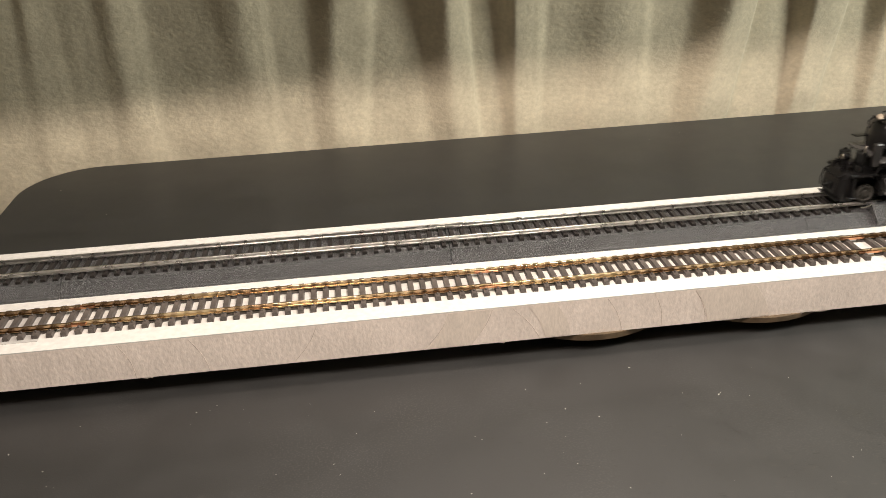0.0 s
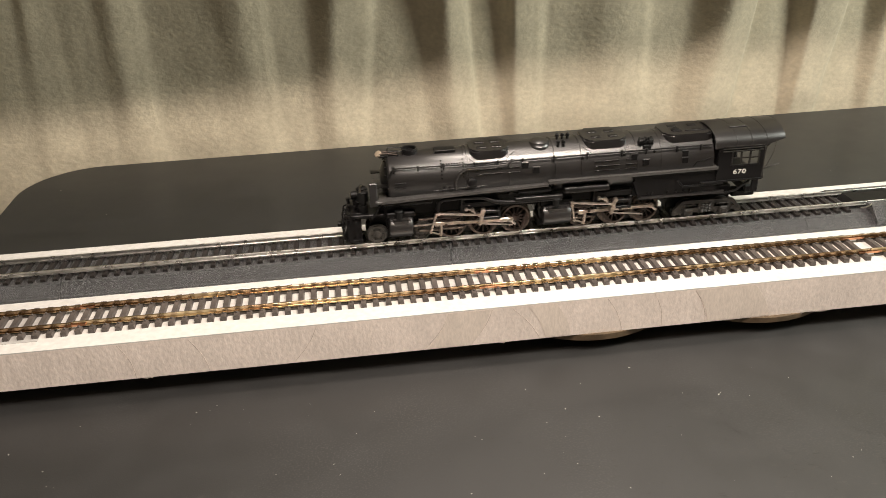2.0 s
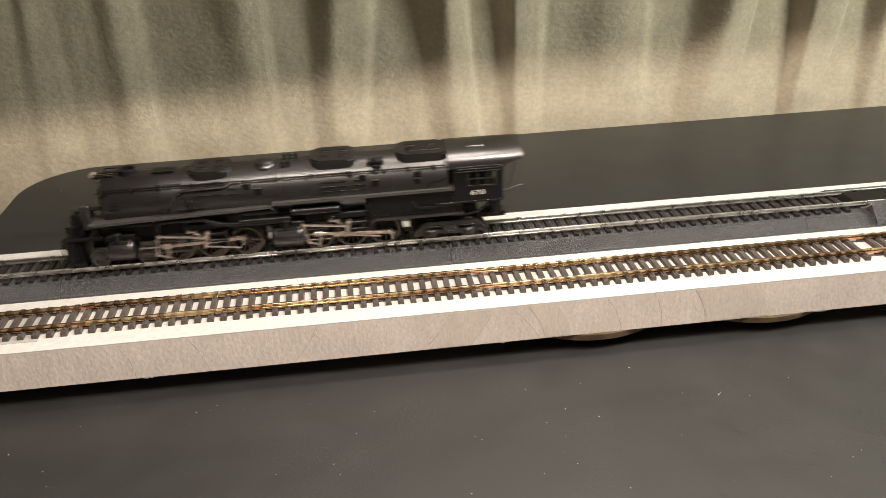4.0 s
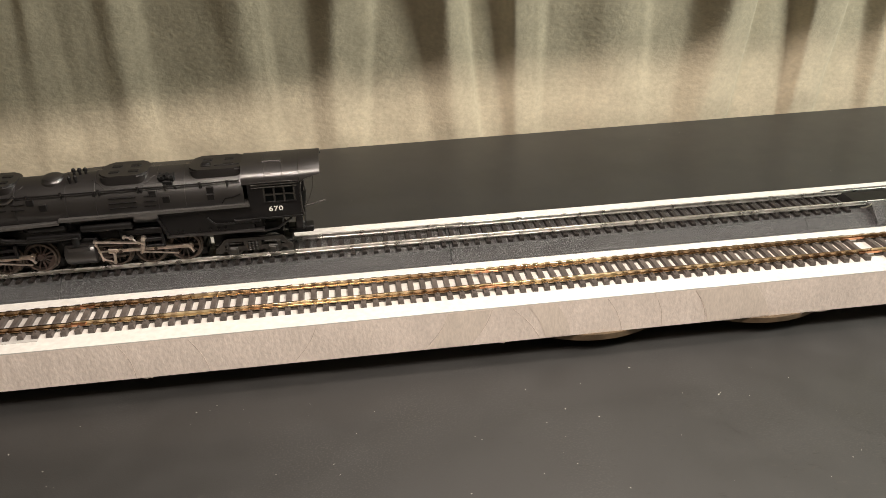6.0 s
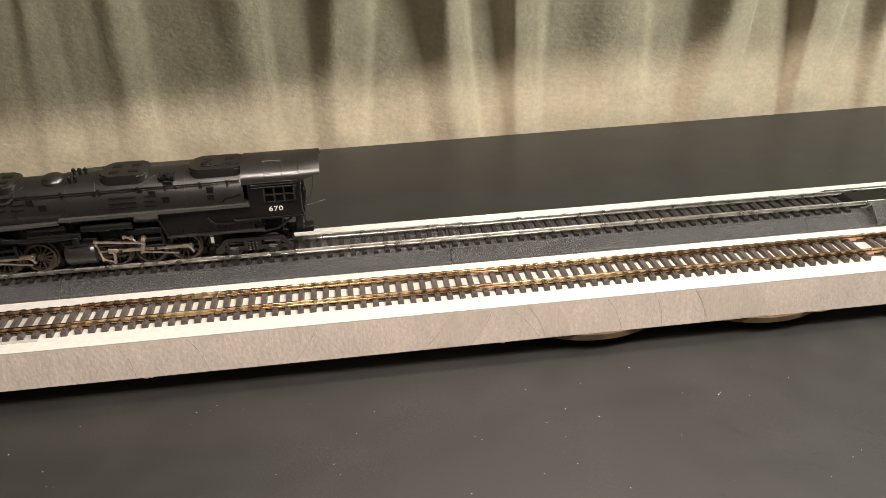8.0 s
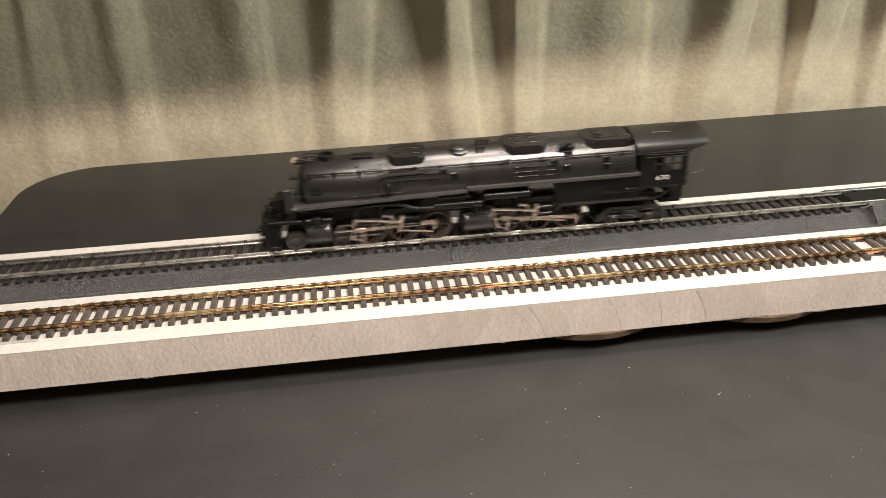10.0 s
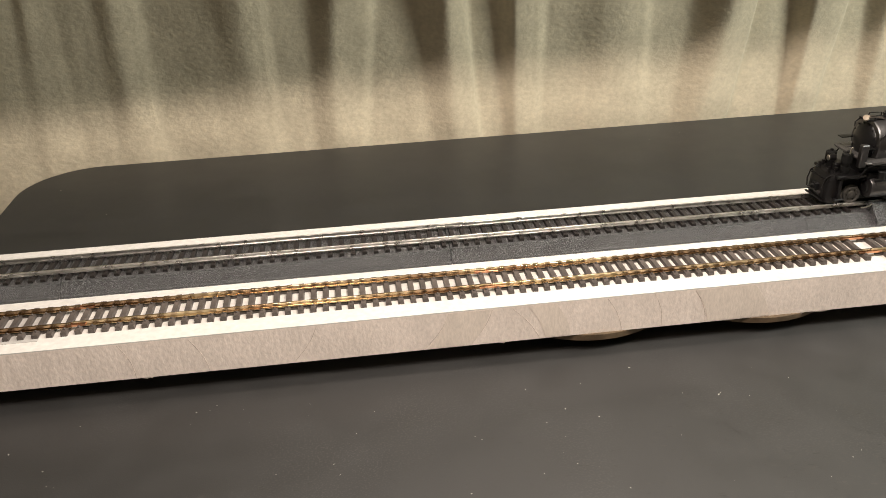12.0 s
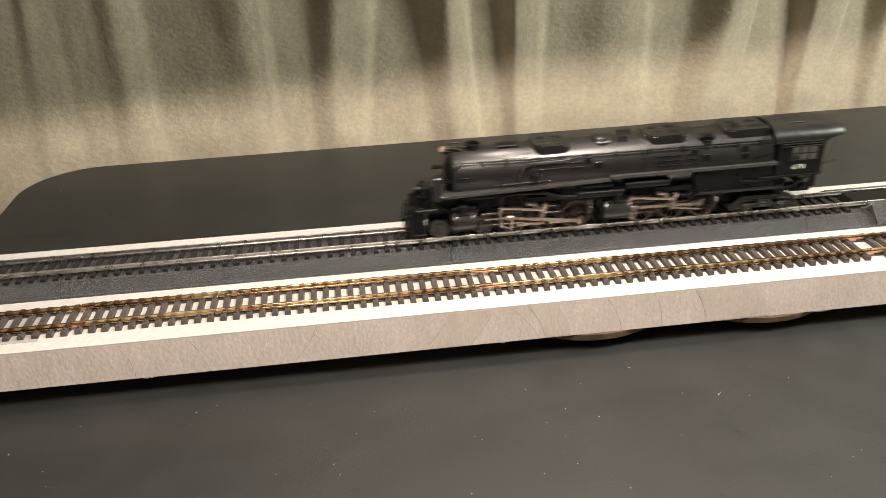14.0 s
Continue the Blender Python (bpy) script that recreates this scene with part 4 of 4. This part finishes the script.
        prism(tf, [(0.1000, 0.0034), (0.1000, 0.0056), (0.1052, 0.0070), (0.1410, 0.0068), (0.1452, 0.0056), (0.1452, 0.0030), (0.1425, 0.0028), (0.1405, 0.0046), (0.1050, 0.0046), (0.1030, 0.0030)], "y", s * 0.0116, s * 0.0134)
        for xa, xb in ((0.1066, 0.1084), (0.1172, 0.1190), (0.1252, 0.1270), (0.1362, 0.1382)):
            box(tf, xa, xb, s * 0.0115, s * 0.0135, 0.0040, 0.0112)
        tr = part("truck_frame", tf, M_GREY, t, "dark weathered grey slotted truck side frame")
        for x in (0.1105, 0.1335):
            part("axle_box", box(B(), x - 0.0028, x + 0.0028, s * 0.0138 - 0.0012, s * 0.0138 + 0.0012, 0.0026, 0.0074, 0.0006), M_GREY, tr)
            part("axle_box_lid", box(B(), x - 0.0017, x + 0.0017, s * 0.0151 - 0.0003, s * 0.0151 + 0.0003, 0.0034, 0.0064, 0.0003), M_GREY, tr)
            part("equaliser_bar", box(B(), x - 0.0048, x + 0.0048, s * 0.0130 - 0.0008, s * 0.0130 + 0.0008, 0.0088, 0.0097, 0.0002), M_GREY, tr)
        for x in (0.1200, 0.1221, 0.1242):
            cs = B()
            for k in range(5):
                turned(cs, [(0.0042 + 0.0011 * k, 0.0007), (0.0045 + 0.0011 * k, 0.0010), (0.0049 + 0.0011 * k, 0.0010), (0.0052 + 0.0011 * k, 0.0007)], "z", (x, s * 0.0134, 0), 10)
            part("coil_spring", cs, M_GREY, tr)
        for x in (0.1020, 0.1060, 0.1180, 0.1262, 0.1385, 0.1432):
            part("frame_bolt", turned(B(), [(s * 0.0134, 0.0005), (s * 0.0141, 0.0004)], "y", (x, 0, 0.0058), 6), M_GREY, tr)
        cylinder_block(t, -0.0770, -0.0622, s)
        cylinder_block(t, 0.0165, 0.0345, s)
        running_gear(t, 0, s, 65 if s < 0 else -25)
        running_gear(t, 3, s, -60 if s < 0 else -150)
        for x in SMALL:
            MOVERS.append((small_wheel(t, x, s), "small", x, RL, 0, 0))
        # front end
        if s < 0:
            part("pump_shield", box(B(), -0.0872, -0.0824, -0.0160, -0.0120, 0.0262, 0.0412, 0.0006), M_BOILER, t, "upright black pump shield")
            part("flag_holder", pipe(B(), [(-0.0925, -0.0125, 0.0350), (-0.0923, -0.0125, 0.0385), (-0.0914, -0.0125, 0.0392)], 0.0006, 6), M_TYRE, t, "bright flag holder")
        tall = 0.0345 if s < 0 else 0.0300
        part("air_pump", turned(B(), [(0.0200, 0.0028), (tall - 0.0090, 0.0032), (tall - 0.0088, 0.0022), (tall - 0.0066, 0.0022), (tall - 0.0064, 0.0034), (tall - 0.0008, 0.0034), (tall, 0.0020)], "z", (-0.0912, s * 0.0085, 0), 16), M_DARK, t, "black cross-compound air pump")
        part("pump_cap", turned(B(), [(tall - 0.0004, 0.0012), (tall + 0.0010, 0.0011), (tall + 0.0014, 0.0005)], "z", (-0.0912, s * 0.0085, 0), 10), M_BLACK, t)
        part("ladder_rail", pipe(B(), [(-0.0800, s * 0.0165, 0.0290), (-0.0850, s * 0.0165, 0.0220), (-0.0865, s * 0.0160, 0.0190)], 0.0005, 6), M_BLACK, t)
        part("air_hose", pipe(B(), [(-0.0985, s * 0.0085, 0.0200), (-0.1030, s * 0.0088, 0.0180), (-0.1044, s * 0.0090, 0.0120), (-0.1040, s * 0.0088, 0.0065)], 0.0005, 8), M_BLACK, t, "black rubber air hose")
        part("front_step", box(B(), -0.0985, -0.0930, s * 0.0140 - 0.0016, s * 0.0140 + 0.0016, 0.0045, 0.0056, 0.0002), M_BLACK, t)
        part("step_hanger", box(B(), -0.0966, -0.0953, s * 0.0134 - 0.0008, s * 0.0134 + 0.0008, 0.0050, 0.0180), M_BLACK, t)
        part("gallery_step", box(B(), -0.0850, -0.0750, s * 0.0120 - 0.0022, s * 0.0120 + 0.0022, 0.0374, 0.0380), M_BLACK, t)
        for k in range(3):
            part("deck_valve", turned(B(), [(0.0205, 0.0010), (0.0232, 0.0010), (0.0236, 0.0014), (0.0246, 0.0012)], "z", (-0.1000 + 0.0035 * k, s * (0.0050 + 0.0022 * k), 0), 8), M_BLACK, t)
    part("front_walk", box(B(), -0.0838, -0.0768, -0.0186, 0.0186, 0.0290, 0.0304, 0.0003), M_PLATE, t, "dark tread-plate walk across the smokebox front")
    # cab body
    roof, n = [], 20
    outer, inner = [], []
    for i in range(n + 1):
        a = math.pi * i / n
        y = -0.0184 * math.cos(a)
        z = 0.0478 + 0.0098 * (math.sin(a) ** 0.75)
        outer.append((y, z))
        inner.append((y * 0.955, z - 0.0008))
    rb = B()
    xs = (0.1212, 0.1530, 0.1655)
    for pts, flip in ((outer, 1), (inner, 0)):
        rows = [[rb.verts.new((x, p[0] * (0.93 if x > 0.16 else 1), max(p[1], 0.0508) if x > 0.16 else p[1])) for p in pts] for x in xs]
        roof.append(rows)
        for p, q in zip(rows, rows[1:]):
            for i in range(n):
                rb.faces.new((p[i], p[i + 1], q[i + 1], q[i]))
    for k in (0, -1):
        for i in range(n):
            rb.faces.new((roof[0][k][i], roof[0][k][i + 1], roof[1][k][i + 1], roof[1][k][i]))
    for i in (0, n):
        for k in range(2):
            rb.faces.new((roof[0][k][i], roof[0][k + 1][i], roof[1][k + 1][i], roof[1][k][i]))
    r = part("cab_roof", rb, M_BOILER, t, "curved black cab roof with long rear overhang")
    for x in (0.1345, 0.1440, 0.1535):
        seam = pipe(B(), [(x, p[0] * 1.002, p[1] + 0.00005) for p in outer], 0.00022, 5)
        part("roof_seam", seam, M_BOILER, r)
    part("roof_hatch", box(B(), 0.1330, 0.1440, -0.0085, -0.0030, 0.0560, 0.0575, 0.0003), M_BOILER, r)
    part("cab_front", prism(B(), [(-0.0172, 0.0262), (0.0172, 0.0262), (0.0172, 0.0480), (0.0110, 0.0545), (-0.0110, 0.0545), (-0.0172, 0.0480)], "x", 0.1238, 0.1250), M_BLACK, t)
    part("cab_floor", box(B(), 0.1240, 0.1545, -0.0170, 0.0170, 0.0256, 0.0268), M_DARK, t)
    part("backhead", box(B(), 0.1250, 0.1300, -0.0105, 0.0105, 0.0266, 0.0500, 0.002), M_DARK, t)
    part("rear_apron", pipe(B(), [(0.1540, -0.0120, 0.0290), (0.1670, -0.0110, 0.0318)], 0.0005, 6), M_GREY, t, "thin pale apron edge behind the cab")
    part("rear_hose", pipe(B(), [(0.1535, -0.0150, 0.0285), (0.1575, -0.0150, 0.0340), (0.1605, -0.0150, 0.0420), (0.1612, -0.0150, 0.0495)], 0.0002, 5), M_GREY, t)
    part("drawbar", box(B(), 0.1430, 0.1580, -0.0040, 0.0040, 0.0085, 0.0125, 0.0006), M_DARK, t)
    part("rear_beam", box(B(), 0.1475, 0.1535, -0.0100, 0.0100, 0.0130, 0.0185, 0.0010), M_BLACK, t)
    # frames
    for xa, xb in ((-0.0880, 0.0098), (0.0185, 0.0930)):
        part("main_frame", box(B(), xa, xb, -0.0055, 0.0055, 0.0045, 0.0150), M_DARK, t)
    # added dark boxes between the wheels, to block light reaching the near rail from behind
    for xa, xb in ((-0.0905, 0.0120), (0.0160, 0.0945), (0.1010, 0.1450)):
        part("under_light_block", box(B(), xa, xb, -0.0070, 0.0070, 0.0008, 0.0062, 0.0006), M_DARK, t)
    part("upper_frame", box(B(), -0.0820, 0.1300, -0.0100, 0.0100, 0.0175, 0.0290), M_DARK, t)
    part("truck_bolster", box(B(), 0.0988, 0.1400, -0.0060, 0.0060, 0.0060, 0.0180), M_DARK, t)
    part("smokebox_saddle", box(B(), -0.0790, -0.0600, -0.0110, 0.0110, 0.0150, 0.0260), M_DARK, t)
    part("front_deck", box(B(), -0.0985, -0.0790, -0.0140, 0.0140, 0.0185, 0.0208, 0.0005), M_BLACK, t, "black front platform")
    pb = B()
    rings = []
    for z, nose, hw in ((0.0018, -0.1028, 0.0116), (0.0065, -0.1034, 0.0120), (0.0150, -0.1028, 0.0120), (0.0198, -0.1002, 0.0116), (0.0212, -0.0972, 0.0108)):
        ring = [(-0.0930, -hw)]
        for i in range(17):
            a = math.pi * (i / 16 - 0.5)
            c, d = math.cos(a), math.sin(a)
            ring.append((-0.0950 - (-0.0950 - nose) * abs(c) ** 0.45, hw * math.copysign(abs(d) ** 0.55, d)))
        ring.append((-0.0930, hw))
        rings.append([pb.verts.new((x, y, z)) for x, y in ring])
    for lo, hi in zip(rings, rings[1:]):
        for i in range(len(lo)):
            pb.faces.new((lo[i], lo[(i + 1) % len(lo)], hi[(i + 1) % len(lo)], hi[i]))
    pb.faces.new(rings[0])
    pb.faces.new(rings[-1][::-1])
    p = part("pilot", pb, M_BLACK, t, "rounded black cast pilot")
    for z in (0.0050, 0.0165):
        for i in range(9):
            y = -0.0104 + 0.0026 * i
            x = -0.1035 if abs(y) < 0.0080 else -0.1020
            part("pilot_bolt", turned(B(), [(x + 0.0014, 0.0005), (x + 0.0002, 0.0005), (x - 0.0002, 0.0003)], "x", (0.0004 if z > 0.01 else 0, y, z), 6), M_BLACK, p)
    part("pilot_lip", box(B(), -0.1046, -0.1030, -0.0095, 0.0095, 0.0024, 0.0034, 0.0003), M_BLACK, p)
    part("coupler_pocket", box(B(), -0.1052, -0.1020, -0.0030, 0.0030, 0.0075, 0.0125, 0.0006), M_DARK, p)
    part("coupler", box(B(), -0.1075, -0.1010, -0.0016, 0.0016, 0.0086, 0.0114, 0.0006), M_DARK, t)
    part("deck_toolbox", box(B(), -0.0960, -0.0890, -0.0050, 0.0050, 0.0206, 0.0262, 0.0008), M_BLACK, t)
    # running number on the cab side
    for s in (-1, 1):
        cu = bpy.data.curves.new("cab_number", "FONT")
        cu.body, cu.size, cu.extrude, cu.align_x = "670", 0.0040, 0.00005, "CENTER"
        cu.space_character, cu.offset = 1.12, 0.00006
        tmp = bpy.data.objects.new("cab_number", cu)
        me = bpy.data.meshes.new_from_object(tmp)
        bpy.data.objects.remove(tmp)
        me.materials.clear()
        me.materials.append(M_WHITE)
        ob = new("cab_number", me)
        ob.parent = t
        ob["label"] = "white painted running number"
        ob.matrix_basis = pose(0.1386, s * 0.01775, 0.0303, 90, 0, 0 if s < 0 else 180) @ Matrix.Diagonal((1.28, 1, 1, 1))
    return t


LOCO = locomotive()

# distance of the locomotive along the track, second by second
SHIFT = ((0.0, 0.3556), (0.1, 0.3409), (0.5, 0.2515), (1.0, 0.1380), (1.1, 0.1157), (1.2, 0.0955), (1.3, 0.0782), (1.4, 0.0681), (1.5, 0.0630), (2.0, 0.0406), (2.5, 0.0207), (3.0, 0.0), (3.1, -0.0055), (3.2, -0.0145),
         (5.2, -0.2391), (8.0, -0.2391), (8.1, -0.2383), (8.2, -0.2343), (10.3, 0.0421), (10.5, 0.0817), (11.0, 0.1803), (11.5, 0.2850), (11.6, 0.3060), (11.7, 0.3270), (11.8, 0.3440), (11.9, 0.3462), (12.4, 0.3458), (12.5, 0.3446),
         (12.6, 0.3360), (12.7, 0.3235), (12.8, 0.3090), (12.9, 0.2905), (13.0, 0.2710), (13.5, 0.1793), (14.0, 0.0786))


def shift_at(s):
    """Smooth monotone curve through SHIFT."""
    n = len(SHIFT)
    h = [SHIFT[i + 1][0] - SHIFT[i][0] for i in range(n - 1)]
    d = [(SHIFT[i + 1][1] - SHIFT[i][1]) / h[i] for i in range(n - 1)]
    m = [d[0]]
    for i in range(1, n - 1):
        if d[i - 1] * d[i] <= 0:
            m.append(0.0)
        else:
            a, b = 2 * h[i] + h[i - 1], h[i] + 2 * h[i - 1]
            m.append((a + b) / (a / d[i - 1] + b / d[i]))
    m.append(d[-1])
    i = max(k for k in range(n - 1) if SHIFT[k][0] <= s + 1e-9)
    u = (s - SHIFT[i][0]) / h[i]
    return ((2 * u ** 3 - 3 * u * u + 1) * SHIFT[i][1] + (u ** 3 - 2 * u * u + u) * h[i] * m[i]
            + (3 * u * u - 2 * u ** 3) * SHIFT[i + 1][1] + (u ** 3 - u * u) * h[i] * m[i + 1])


def gear_pose(kind, x, r, phase, turn):
    """Where a moving part stands once its wheels have turned by so many radians."""
    deg = math.degrees(turn)
    if kind in ("wheel", "small"):
        return pose(x, 0, r, 0, deg, 0)
    a = radians(phase) - turn
    px, pz = x + CRANK * math.cos(a), r + CRANK * math.sin(a)
    if kind == "coupling":
        return pose(px, 0, pz)
    if kind == "crank":
        return pose(px, 0, pz, 0, deg, 0)
    lean = math.asin((ZCYL - pz) / LROD)
    if kind == "main":
        return pose(px, 0, pz, 0, math.degrees(lean), 0)
    cross = px - LROD * math.cos(lean)
    if kind == "lever":
        foot = cross - 0.0052
        head = x - 0.0488 + 0.15 * (cross - x + LROD)
        return pose(foot, 0, ZCYL - 0.0040, 0, math.degrees(math.asin((head - foot) / LEVER)), 0)
    return pose(cross, 0, ZCYL)


def motions():
    steps = [i / 30 for i in range(0, 421)]
    way = [shift_at(min(14.0, s)) for s in steps]
    walk(LOCO, [(s, pose(d, YR, ZTOP)) for s, d in zip(steps, way)])
    for ob, kind, x, r, phase, _ in MOVERS:
        walk(ob, [(s, gear_pose(kind, x, r, phase, d / r)) for s, d in zip(steps, way)])


motions()
